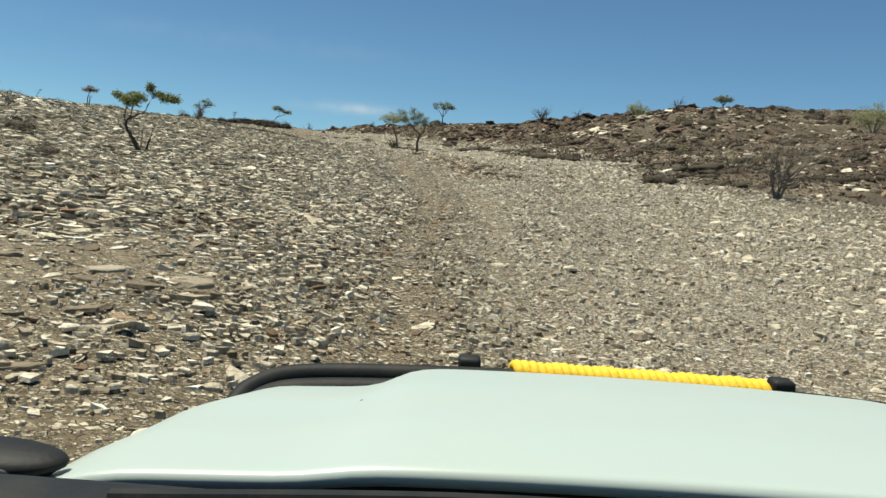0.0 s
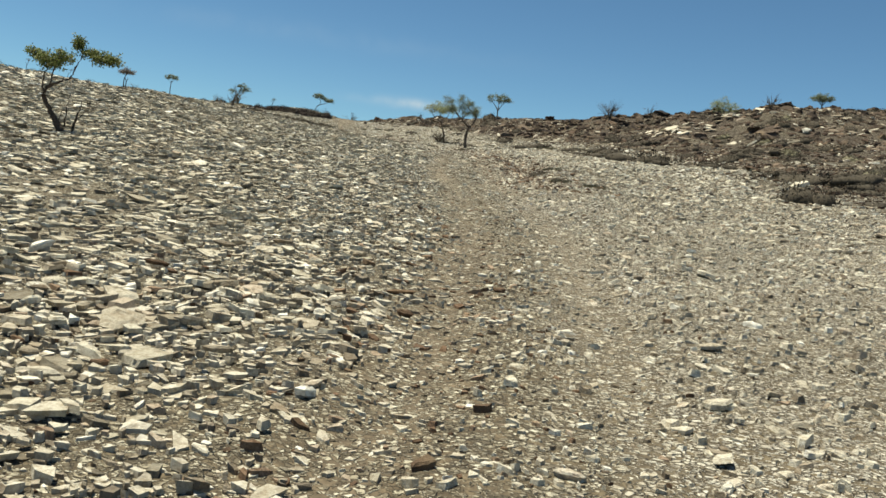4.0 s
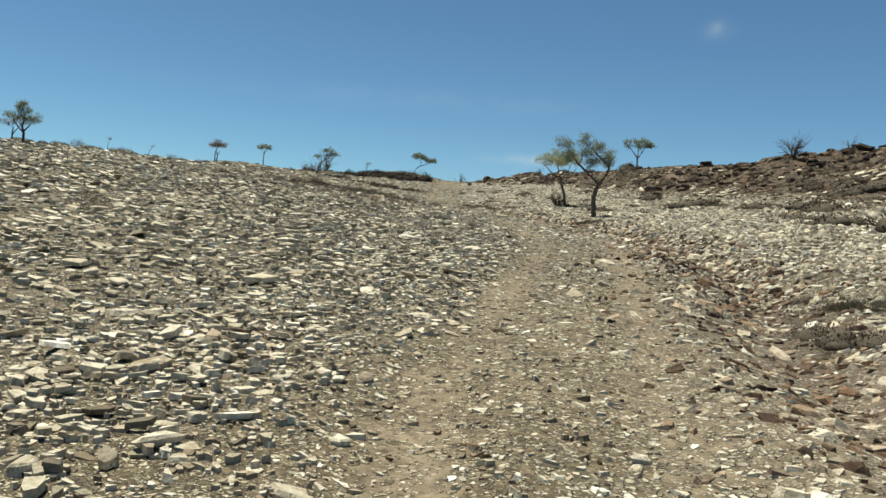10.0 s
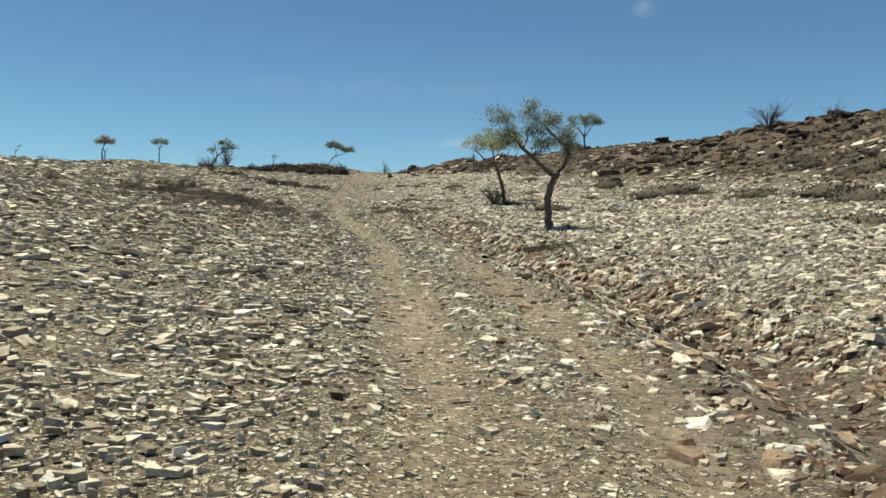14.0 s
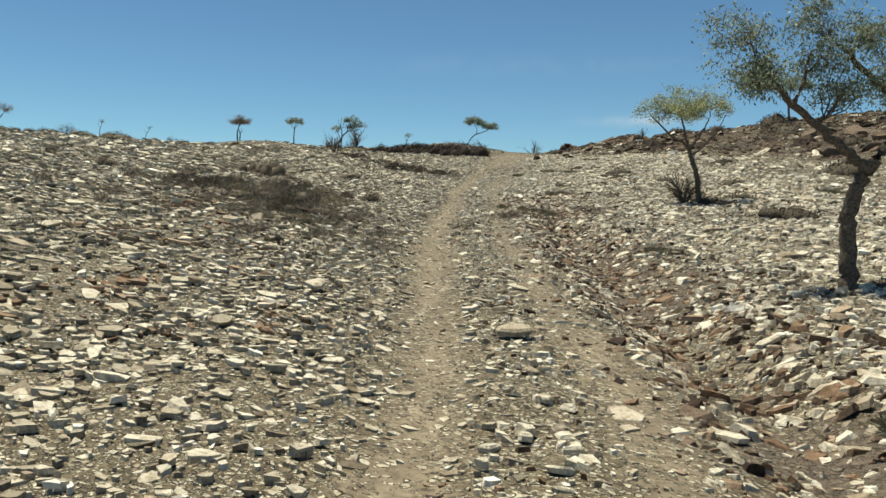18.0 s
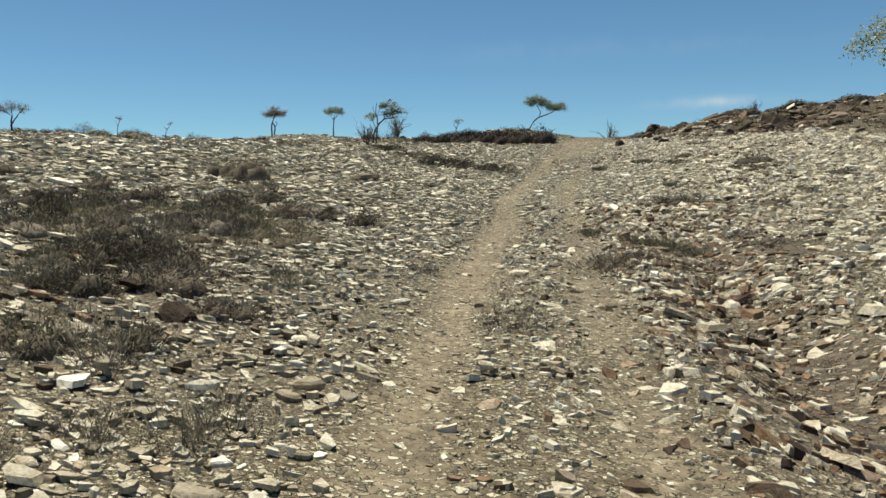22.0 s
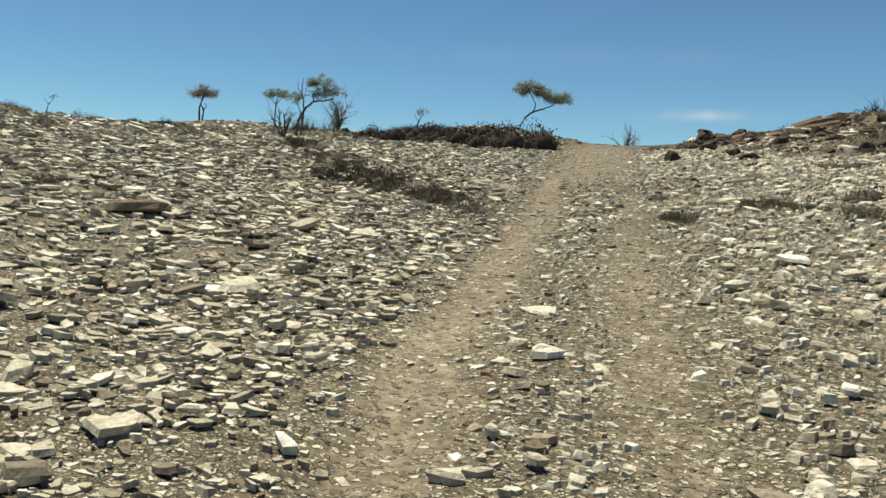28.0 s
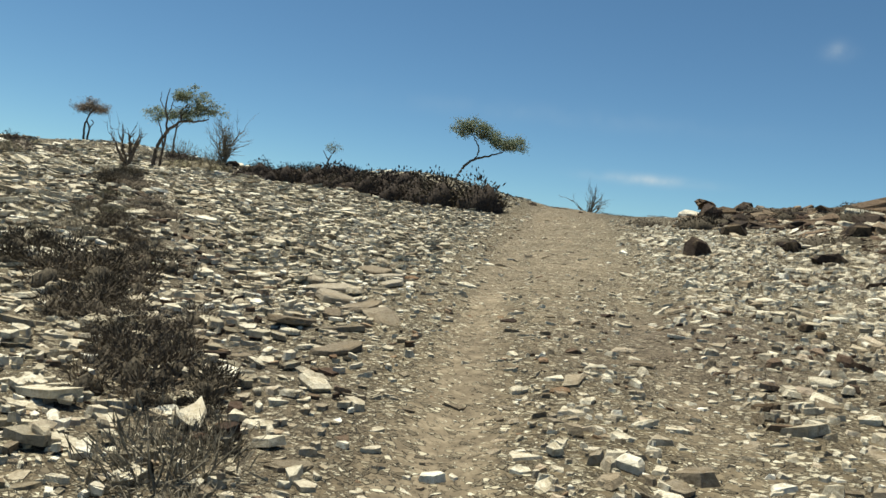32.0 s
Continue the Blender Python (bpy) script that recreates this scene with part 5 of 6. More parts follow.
    plant(grey, [(-25.6, 81.6, 0.9), (-26.2, 80.6, 0.8), (-30.2, 86.6, 0.9), (-17.4, 86.9, 0.6), (-17.7, 87.2, 0.55), (-17.1, 86.6, 0.45), (-13.0, 60.2, 0.55), (-13.6, 59.2, 0.6), (-20.2, 65.3, 0.9), (-21.5, 66.0, 0.8), (-5.4, 74.8, 0.75),
                 (-38.5, 111.2, 1.3), (-40.5, 111.6, 1.2), (-36.0, 110.6, 1.0), (-63, 111.7, 1.2), (-70, 111.9, 1.4), (-73, 111.5, 1.2), (-67.5, 111.9, 1.1), (-56.2, 111.8, 0.9), (-12.4, 67.6, 0.6), (-15.0, 68.2, 0.7), *along(rng, -9.4, 61.0, -15.5, 66.8, 0.9, 36, 0.42),
                 *along(rng, -12.5, 65.4, -23.5, 74.5, 1.9, 44, 0.5), *along(rng, -20.5, 90.0, -24.5, 94.0, 0.7, 10, 0.4), (-35, 95, 0.9), (-41, 98, 1.0), (-46, 101, 1.0), (-30.5, 73.5, 0.9), (-33, 76.5, 1.0), (-9.1, 36.6, 0.45), (-12.5, 43, 0.6), (-23.6, 98.2, 0.5), (12.9, 26.6, 0.5), (-31.0, 96.0, 0.6)], rng)
    straw = [shrub_kind("grass_tuft", "dry flattened tuft of grey-brown grass", 181 + k, 0.055, 1.1, 1000, 0.08, 0.007, M_ASHTWIG, M_BROWNTWIG if k else M_ASHTWIG, "dry grass tufts", 5, 0.02) for k in range(2)]
    plant(straw, along(rng, -9.6, 71.0, -8.2, 73.2, 0.4, 9, 1.0) + along(rng, -7.2, 66.4, -8.9, 71.8, 0.35, 8, 0.7) + along(rng, -16.2, 89.6, -14.4, 92.0, 0.35, 4, 0.35) + along(rng, -8.5, 60.0, -12.0, 64.5, 0.8, 10, 0.6)
          + along(rng, 1.0, 35.5, 2.2, 40.5, 0.4, 7, 0.6) + along(rng, -1.0, 47, -2.0, 55, 0.6, 6, 0.5) + along(rng, -22, 110.5, -18, 110.8, 0.7, 7, 0.7), rng)
    mat = shrub_kind("matted_grass", "flattened dark mat of dead grass beside the track", 191, 0.10, 1.2, 2200, 0.11, 0.008, M_BROWNTWIG, M_OLIVETWIG, "dead grass mats", 7, 0.02)
    for k, (x, y, long, wide, turn) in enumerate(((-9.9, 78.0, 1.5, 0.6, -35), (-9.5, 72.85, 1.5, 0.55, -8), (-10.9, 74.0, 0.8, 0.5, -40), (-11.8, 87.4, 1.5, 0.6, -40), (-13.2, 88.3, 0.7, 0.5, -30), (-9.4, 84.1, 1.0, 0.6, -30), (-10.8, 81.4, 0.7, 0.4, -30),
                                                  (2.6, 32.3, 0.7, 0.3, -32), (1.7, 33.3, 0.6, 0.3, -28), (1.7, 38.2, 0.6, 0.35, -10), (-2.6, 55.9, 1.0, 0.4, -30), (-5.2, 64.6, 0.8, 0.4, -40), (-13.0, 88.2, 1.0, 0.5, -10), (-14.2, 86.9, 0.5, 0.5, 0),
                                                  (1.0, 79.2, 1.5, 0.8, -10), (5.6, 76.4, 1.8, 0.8, -15), (6.5, 67.7, 1.5, 0.8, -20), (-1.3, 78.6, 1.0, 0.6, 0), (3.4, 77.6, 1.3, 0.7, 0))):
        ob = mat if k == 0 else copy_thing(mat, Matrix())
        ob.matrix_world = on_slope(x, y, 0.02, turn) @ Matrix.Diagonal((long, wide, 0.9, 1))
    dead_bush("tall leafless bush with pale forking branches on the stones", 11.78, 27.93, 2.3, 2.3, 201, M_GREYBARK, 9, sway=0.5, girth=1.25)
    dead_bush("leafless dark bush standing on the ridge line", 10.84, 96.0, 2.0, 3.2, 203, M_BROWNTWIG, 16)
    dead_bush("small leafless bush on the ridge line", 15.4, 97.5, 1.5, 1.6, 205, M_BROWNTWIG, 9)
    dead_bush("small bare bush on top of the ridge", 23.9, 84.0, 1.6, 1.3, 206, M_BROWNTWIG, 9)
    dead_bush("bare grey bush behind the crest scrub", -35.6, 111.0, 2.0, 1.7, 207, M_GREYTWIG, 16)
    dead_bush("bare grey bush in the saddle of the crest", -21.6, 117.6, 1.45, 2.4, 209, M_GREYTWIG, 9)
    dead_bush("thick-stemmed dead shrub with forked stubs", -33.5, 103.4, 1.5, 1.5, 211, M_TRUNK, 4, "dead_shrub", girth=2.0)
    dead_bush("bare reddish-brown bush at the foot of a tree", -5.5, 74.5, 0.95, 1.2, 213, M_BROWNTWIG, 22)
    dead_bush("bare reddish bush on the ridge", -10.6, 105.3, 0.7, 0.7, 215, M_BROWNTWIG, 8)
    for x, y, s, seed in ((19.6, 83.6, 0.95, 221), (39.6, 73.9, 1.5, 223)):
        tree("rounded yellow-green bush among dark ridge rocks", x, y, 0, [[(0, 0, -0.2, 0.06), (0.1, 0, 0.5, 0.05), (0.2, 0, 1.0, 0.03)], [(0, 0, -0.1, 0.05), (-0.4, 0, 0.7, 0.03)], [(0.05, 0.0, 0.0, 0.05), (0.6, 0, 0.8, 0.03)]],
             [(-0.8, 0, 1.0, 0.7, 0.7, 0.5), (0, 0, 1.5, 0.8, 0.8, 0.55), (0.8, 0, 1.0, 0.7, 0.7, 0.5), (0, 0.4, 0.8, 0.8, 0.6, 0.4)], seed, M_LEAFYELLOW, M_GREYBARK, 20, 13, (0.1, 0.035), 0.12, 0.1, "leafy_bush", s)


# ---- rocks ----
def rock_mesh(seed, size, flat=0.6, layers=0.0, cuts=2, rough=0.28):
    """A broken rock: a ball cut by planes, roughened, layered where it is slate."""
    rng = np.random.default_rng(seed)
    bm = bmesh.new()
    bmesh.ops.create_icosphere(bm, subdivisions=cuts, radius=0.5)
    planes = [(Vector(rng.normal(0, 1, 3)).normalized(), rng.uniform(0.24, 0.42)) for _ in range(9)]
    off = Vector(rng.uniform(0, 50, 3))
    stretch = (rng.uniform(0.8, 1.25), rng.uniform(0.65, 1.0), flat)
    for v in bm.verts:
        p = v.co.copy()
        for nrm, d in planes:
            s = p.dot(nrm)
            if s > d:
                p -= nrm * (s - d) * 0.92
        p += p.normalized() * (noise.noise(p * 3.2 + off) * rough * 0.35 + noise.noise(p * 9 + off) * rough * 0.14)
        if layers:
            p.x += layers * (round((p.z + 0.5) * 7) % 3 - 1) * 0.07
            p.y += layers * (round((p.z + 0.5) * 7) % 2 - 0.5) * 0.07
        v.co = Vector((p.x * stretch[0], p.y * stretch[1], p.z * stretch[2])) * size
    me = bpy.data.meshes.new("rock")
    bm.to_mesh(me)
    bm.free()
    return me


def plate_mesh(seed, size, thick, corners=8):
    """A slab of slate: an uneven plate with chipped, bevelled rim."""
    rng = np.random.default_rng(seed)
    ang = (np.arange(corners) + rng.uniform(-0.35, 0.35, corners)) * 2 * np.pi / corners
    rad = size * 0.5 * rng.uniform(0.7, 1.15, corners)
    sy = rng.uniform(0.5, 0.85)
    verts, loops, sizes = [], [], []
    for z, s in ((-thick * 0.5, 0.93), (-thick * 0.3, 1.0), (thick * 0.28, 0.98), (thick * 0.5, 0.90)):
        for a, r in zip(ang, rad):
            verts.append((math.cos(a) * r * s + rng.normal(0, 0.01) * size, math.sin(a) * r * s * sy + rng.normal(0, 0.01) * size, z + rng.normal(0, 0.06) * thick))
    verts.append((0, 0, thick * 0.52))
    for k in range(3):
        for c in range(corners):
            d = (c + 1) % corners
            loops += [k * corners + c, k * corners + d, (k + 1) * corners + d, (k + 1) * corners + c]
            sizes.append(4)
    for c in range(corners):
        loops += [3 * corners + c, 3 * corners + (c + 1) % corners, 4 * corners]
        sizes.append(3)
    return raw_mesh("slab", verts, loops, sizes)


def put_rock(name, me, mat, x, y, scale, rng, label, category, group="", sink=0.15, tip=8):
    ob = part(name, me, mat)
    ob.matrix_world = pose(x, y, lay(x, y, sink * scale), rng.uniform(-tip, tip), rng.uniform(-tip, tip), rng.uniform(0, 360))
    ob.scale = (scale,) * 3
    return tagged(ob, label, category, group)


def build_rocks():
    rng = np.random.default_rng(91)
    dark = [rock_mesh(300 + k, 1.0, rng.uniform(0.5, 0.85), 0.6 if k % 2 else 0.0) for k in range(9)]
    count = 0
    while count < 190:
        x, y = rng.uniform(-14, 46), rng.uniform(30, 113)
        r = ridge(np.array([x]), np.array([y]))[0]
        if r > 0.6 and rng.uniform() < (0.3 + 0.7 * (y > 80)):
            put_rock("dark_rock", dark[count % 9], M_DARKROCK, x, y, rng.uniform(0.35, 1.0) * (0.7 + 0.006 * y), rng, "dark brown weathered rock on the ridge", "rock", "dark ridge rocks", 0.12)
            count += 1
    for k in range(46):     # along the ridge line against the sky
        t = k / 45
        x, y = -10 + 52 * t + rng.normal(0, 0.6), 110.6 + rng.normal(0, 0.7)
        put_rock("dark_rock", dark[k % 9], M_DARKROCK, x, y, rng.uniform(0.5, 1.5) * (0.8 + 0.7 * t), rng, "dark boulder on the ridge line", "rock", "dark ridge rocks", 0.15)
    masses = [rock_mesh(540 + k, 1.0, rng.uniform(0.55, 0.8), 0.8, 3, 0.55) for k in range(6)]
    for k in range(40):     # rock masses that crown the ridge
        t = k / 39
        x, y = 1 + 42 * t + rng.normal(0, 0.8), 98 + 8 * t + rng.normal(0, 2.2) if k % 2 else 106 + rng.normal(0, 2.0)
        put_rock("rock_mass", masses[k % 6], M_DARKROCK, x, y, rng.uniform(1.3, 2.8) * min(1.0, 0.45 + 1.6 * t), rng, "massive dark layered rock crowning the ridge", "boulder", "ridge boulders", 0.08)
    for k in range(44):     # boulders that break the line of the ridge
        t = rng.uniform(0, 1)
        x = -5 + 45 * t
        y = np.interp(x, [-5, 3, 12, 28, 40], [106.5, 102, 98.5, 103.5, 104]) + rng.normal(0, 0.8)
        put_rock("ridge_boulder", (dark + masses)[int(rng.integers(15))], M_DARKROCK, x, y, rng.uniform(0.5, 1.3) * (0.8 + 0.5 * t), rng, "dark boulder standing on the ridge line", "boulder", "ridge boulders", 0.02, 15)
    for k in range(84):     # broken rock between the ledges
        x, y = rng.uniform(-17.5, -4.0), rng.uniform(98, 111.5)
        if ridge(np.array([x]), np.array([y]))[0] > 0.4:
            put_rock("dark_rock", dark[k % 9], M_DARKROCK if k % 3 else M_DARKCRAG, x, y, rng.uniform(0.3, 0.85), rng, "dark broken rock on the crest", "rock", "dark crest rocks", 0.14, 9)
    for k in range(26):     # along the crest beside the scrub
        t = k / 25
        x, y = -20 - 36 * t + rng.normal(0, 0.5), 109.5 + 3.0 * t + rng.normal(0, 0.5)
        put_rock("dark_rock", dark[k % 9], M_JAG, x, y, rng.uniform(0.2, 0.45), rng, "dark boulder on the crest", "rock", "dark crest rocks", 0.12)
    tall = [rock_mesh(360 + k, 1.0, rng.uniform(0.9, 1.3), 0.4, 2, 0.4) for k in range(5)]
    for k in range(54):     # jagged dark stones in the scrub on the crest
        t = k / 53
        x, y = -23.0 - 13 * t + rng.normal(0, 0.4), 106.2 + 4.0 * t + rng.normal(0, 0.6)
        put_rock("jagged_rock", tall[k % 5], M_JAG, x, y, rng.uniform(0.35, 0.75), rng, "jagged dark rock among black scrub", "rock", "jagged crest rocks", 0.1, 20)
    slabs = [plate_mesh(320 + k, 1.0, rng.uniform(0.14, 0.26), 8) for k in range(8)]
    thin = [plate_mesh(350 + k, 1.0, rng.uniform(0.08, 0.14), 9) for k in range(8)]
    rimmed = [plate_mesh(330 + k, 1.0, rng.uniform(0.09, 0.16), 8) for k in range(8)]
    for k in range(90):     # pale slabs that crop out of the ridge, tipped towards the valley
        x, y = (rng.normal(15.8, 1.3), rng.normal(84.6, 2.2)) if k < 34 else (rng.normal(19.5, 0.9), rng.normal(82.0, 1.2)) if k < 46 else (rng.uniform(17, 31), rng.uniform(70, 88)) if k < 62 else (rng.uniform(1.5, 6.5), rng.normal(86.5, 0.7))
        ob = put_rock("pale_slab", rimmed[k % 8], M_STONE if k % 2 else M_SLAB, x, y, rng.uniform(0.45, 1.05) * (1.0 if k < 62 else 0.6), rng, "pale tilted slab of slate on the dark ridge", "slab", "pale ridge slabs", 0.02, 16)
        ob.matrix_world = pose(x, y, lay(x, y, -0.12), rng.uniform(8, 34), rng.uniform(-24, 4), rng.uniform(-25, 25)) @ Matrix.Diagonal((ob.scale[0] * 1.35, ob.scale[1] * 0.8, ob.scale[2], 1))
    for k, (x, y, s) in enumerate(((21.0, 75.4, 2.6), (22.0, 76.4, 2.2), (20.4, 76.6, 1.8), (22.6, 84.6, 1.7), (26.0, 86.0, 2.0), (28.5, 87.0, 1.8), (24.6, 85.6, 1.5), (18.0, 86.5, 1.5), (13.6, 93.0, 1.8))):      # the knoll of the ridge
        put_rock("rock_mass", masses[k % 6], M_DARKROCK, x, y, s, rng, "massive dark brown rock on the ridge knoll", "boulder", "ridge boulders", 0.1)
    for k in range(130):    # broken rock all over the knoll
        x, y = rng.normal(21.5, 4.6), rng.normal(80, 6.5)
        if ridge(np.array([x]), np.array([y]))[0] > 0.5:
            put_rock("knoll_rock", dark[k % 9], M_DARKROCK if k % 3 else M_DARKCRAG, x, y, rng.uniform(0.4, 1.3), rng, "dark brown broken rock on the ridge knoll", "rock", "broken knoll rocks", 0.1, 14)
    for k in range(80):     # lumps of dark rock under the skyline
        x = rng.uniform(-1, 22)
        y = np.interp(x, [-1, 8, 22], [97, 93.5, 97]) + rng.normal(0, 2.6)
        put_rock("ridge_boulder", (dark + masses)[int(rng.integers(15))], M_DARKROCK, x, y, rng.uniform(0.7, 1.7), rng, "rounded dark boulder under the ridge line", "boulder", "ridge boulders", 0.03, 14)
    for k in range(150):     # large boulders on the upper ridge
        x, y = rng.uniform(-13, 42), rng.uniform(70, 110.5)
        if ridge(np.array([x]), np.array([y]))[0] > 0.6:
            put_rock("ridge_boulder", dark[k % 9], M_DARKROCK, x, y, rng.uniform(0.9, 2.0), rng, "large dark brown boulder on the ridge slope", "boulder", "ridge boulders", 0.12)
    for k in range(44):
        x, y = rng.uniform(-14, 30), rng.uniform(60, 110)
        if ridge(np.array([x]), np.array([y]))[0] > 0.2:
            put_rock("pale_slab", slabs[k % 8], M_STONE, x, y, rng.uniform(0.5, 1.2), rng, "pale slab of slate lying on the ridge", "slab", "pale ridge slabs", 0.02, 10)
    for k in range(80):     # layered slabs by the crest
        x, y = rng.uniform(-16.5, -7.5), rng.uniform(93, 110)
        if ridge(np.array([x]), np.array([y]))[0] > 0.12:
            put_rock("layered_slab", slabs[k % 8], M_DARKCRAG if k % 3 else M_SLAB, x, y, rng.uniform(0.4, 1.1), rng, "flat layered slab of brown slate near the crest", "slab", "layered crest slabs", 0.05, 7)
    blocks = [rock_mesh(340 + k, 1.0, rng.uniform(0.45, 0.7), 0.5 if k % 2 else 0.0) for k in range(6)]
    put_rock("pale_boulder", blocks[0], M_WHITE, 24.2, 75.4, 1.15, rng, "pale square boulder on the dark ridge", "boulder", sink=-0.15)
    put_rock("white_rock", blocks[1], M_WHITE, -16.7, 108.4, 0.85, rng, "white quartz outcrop on the crest", "rock", sink=-0.12)
    put_rock("white_rock", blocks[3], M_WHITE, -17.4, 109.0, 0.6, rng, "white quartz outcrop on the crest", "rock", sink=-0.05)
    layers = [rock_mesh(380 + k, 1.0, 0.22, 1.0, 2, 1.1) for k in range(6)]
    for x, y, s, n in ((-15.9, 108.2, 1.5, 4), (-14.4, 109.4, 1.1, 3), (-13.0, 108.0, 1.6, 3), (-16.7, 105.4, 0.8, 2), (-11.6, 108.6, 1.5, 3), (-14.2, 104.6, 0.9, 2), (-13.2, 101.6, 1.0, 2), (-10.6, 106.0, 1.4, 3), (-10.2, 99.5, 1.2, 2), (-8.4, 103.0, 1.6, 3)):
        crag = new("layered_outcrop")
        crag.matrix_world = pose(x, y, lay(x, y, 0.16), rng.uniform(0, 10), rng.uniform(-5, 9), rng.uniform(-20, 20))
        for k in range(n):
            ob = part("layer", layers[int(rng.integers(6))], M_DARKCRAG, crag)
            shrink = 1.15 - 0.4 * k / n
            ob.matrix_local = pose(rng.normal(0, 0.16) * s, rng.normal(0, 0.10) * s, (0.03 + 0.10 * k) * s, rng.uniform(-6, 6), rng.uniform(-6, 6), rng.uniform(0, 360)) @ Matrix.Diagonal((s * shrink * rng.uniform(0.6, 0.95), s * shrink * 0.7, s, 1))
        tagged(crag, "stacked dark brown slate outcrop on the crest", "outcrop", "crest outcrops")
    beds = [rock_mesh(520 + k, 1.0, 0.36, 1.0, 2, 1.1) for k in range(6)]
    for k in range(46):     # long ledges of bedrock that show between the slabs
        x, y = rng.uniform(-17.0, -5.0), rng.uniform(98.5, 110.5)
        if ridge(np.array([x]), np.array([y]))[0] < 0.35:
            continue
        ob = put_rock("ledge", beds[k % 6], M_DARKROCK if k % 2 else M_DARKCRAG, x, y, 1.0, rng, "long low ledge of dark brown bedrock", "ledge", "bedrock ledges", 0.0)
        ob.matrix_world = pose(x, y, lay(x, y, 0.02), rng.uniform(-6, 12), rng.uniform(-10, 10), rng.uniform(-40, 40)) @ Matrix.Diagonal((rng.uniform(0.6, 1.4), rng.uniform(0.5, 1.0), rng.uniform(0.7, 1.25), 1))
    put_rock("rusty_stone", blocks[4], M_RUST, 2.85, 32.35, 0.42, rng, "rusty red broken stone lying beside the track", "stone", sink=0.08)
    for k, (x, y, w) in enumerate(((-15.9, 97.2, 0.5), (-15.4, 101.2, 0.9), (-13.95, 97.6, 0.65), (-14.5, 98.9, 0.6), (-12.3, 101.8, 1.1), (-13.1, 97.7, 0.6), (-16.1, 105.5, 0.9), (-15.2, 104.2, 0.8), (-14.2, 102.4, 0.75), (-11.6, 103.4, 1.5), (-10.6, 102.6, 1.3), (-13.3, 100.2, 0.7))):
        put_rock("crest_block", (tall if k % 3 == 0 else dark)[k % 5], M_DARKROCK if k % 2 else M_DARKCRAG, x, y, w, rng, "dark brown squarish block on the crest", "rock", "dark crest blocks", 0.08, 12)
    for k, (x, y, s) in enumerate(((-19.1, 91.3, 0.7), (-18.9, 91.0, 0.55), (-19.3, 92.7, 0.5), (-19.0, 92.4, 0.6), (-18.6, 89.8, 0.45), (-19.5, 91.6, 0.45), (-18.5, 90.3, 0.4), (-17.9, 89.3, 0.45), (-18.7, 91.9, 0.5), (-21.7, 83.95, 1.15), (-19.1, 83.6, 0.4), (-20.9, 84.2, 0.4), (-12.4, 64.7, 0.42), (-22.0, 85.1, 0.5), (-21.1, 88.3, 0.6), (-20.2, 86.4, 0.45))):
        put_rock("flat_slab", thin[k % 8], M_SLAB, x, y, s, rng, "flat brown slate slab jutting out of the scree", "slab", "jutting slabs", -0.05, 9)
    put_rock("square_stone", blocks[2], M_SLAB, -18.1, 90.5, 0.6, rng, "squarish brown stone beside the track", "stone", sink=0.1)
    for k, (x, y, s) in enumerate(((-5.3, 43.75, 0.36), (-5.05, 43.0, 0.42), (-6.0, 42.9, 0.36), (-6.7, 44.1, 0.34), (-5.5, 44.1, 0.24), (-7.5, 44.4, 0.32), (-5.0, 43.5, 0.26), (-4.3, 43.3, 0.24), (-3.7, 43.1, 0.26), (-10.7, 78.4, 0.3), (-10.4, 78.5, 0.35), (1.18, 44.05, 0.3), (-6.1, 38.1, 0.25), (-2.24, 12.93, 0.14))):
        put_rock("pale_block", blocks[k % 6], M_WHITE if k % 3 == 0 else M_STONE, x, y, s, rng, "pale angular block lying on scree", "stone", "pale blocks", 0.1)
    for k in range(34):
        x, y = rng.uniform(-7.5, -2.3), rng.uniform(5.0, 15.0)
        put_rock("flat_slab", thin[k % 8], M_SLAB if k % 3 else M_STONE, x, y, rng.uniform(0.22, 0.48), rng, "flat slab of brown-grey slate on bare soil", "slab", "flat slabs", 0.0, 8)
    for k, (x, y, s) in enumerate(((-2.6, 4.75, 0.40), (-2.35, 7.6, 0.55), (-2.0, 8.1, 0.36), (-5.9, 12.9, 0.5), (-3.5, 8.1, 0.42), (-3.4, 7.4, 0.3), (-2.3, 28.4, 0.8), (-4.6, 29.75, 0.55), (-3.8, 28.0, 0.6), (-2.9, 27.6, 0.5), (-2.55, 29.05, 0.4), (-6.2, 44.9, 0.62), (-10.05, 59.6, 0.36), (-9.2, 59.4, 0.28), (-5.25, 65.75, 0.38), (-9.95, 64.85, 0.22), (-16.1, 83.6, 0.45), (-16.4, 84.2, 0.32), (-2.85, 4.9, 0.30), (-2.55, 8.0, 0.62), (-2.9, 7.6, 0.4), (-5.7, 16.7, 0.6), (-3.4, 10.6, 0.5), (-4.2, 9.2, 0.4), (-6.5, 12.5, 0.5), (-7.5, 14.5, 0.6), (-6.2, 10.2, 0.45), (-11.8, 58.6, 0.5), (-9.5, 72.6, 0.45),
                                   (-7.6, 73.6, 0.5), (-18.9, 89.0, 0.45), (-18.3, 89.9, 0.6), (-18.5, 90.8, 0.8), (-19.2, 91.3, 0.7), (-20.0, 88.1, 0.45), (-19.7, 87.4, 0.4), (-13.7, 91.5, 0.7), (-5.0, 47.1, 0.55), (-8.7, 47.4, 0.5))):
        put_rock("flat_slab", thin[k % 8], M_SLAB if 30 <= k <= 36 or k in (1, 6, 11) else M_STONE, x, y, s, rng, "flat slab of grey slate lying on the scree", "slab", "flat slabs", 0.0, 9)
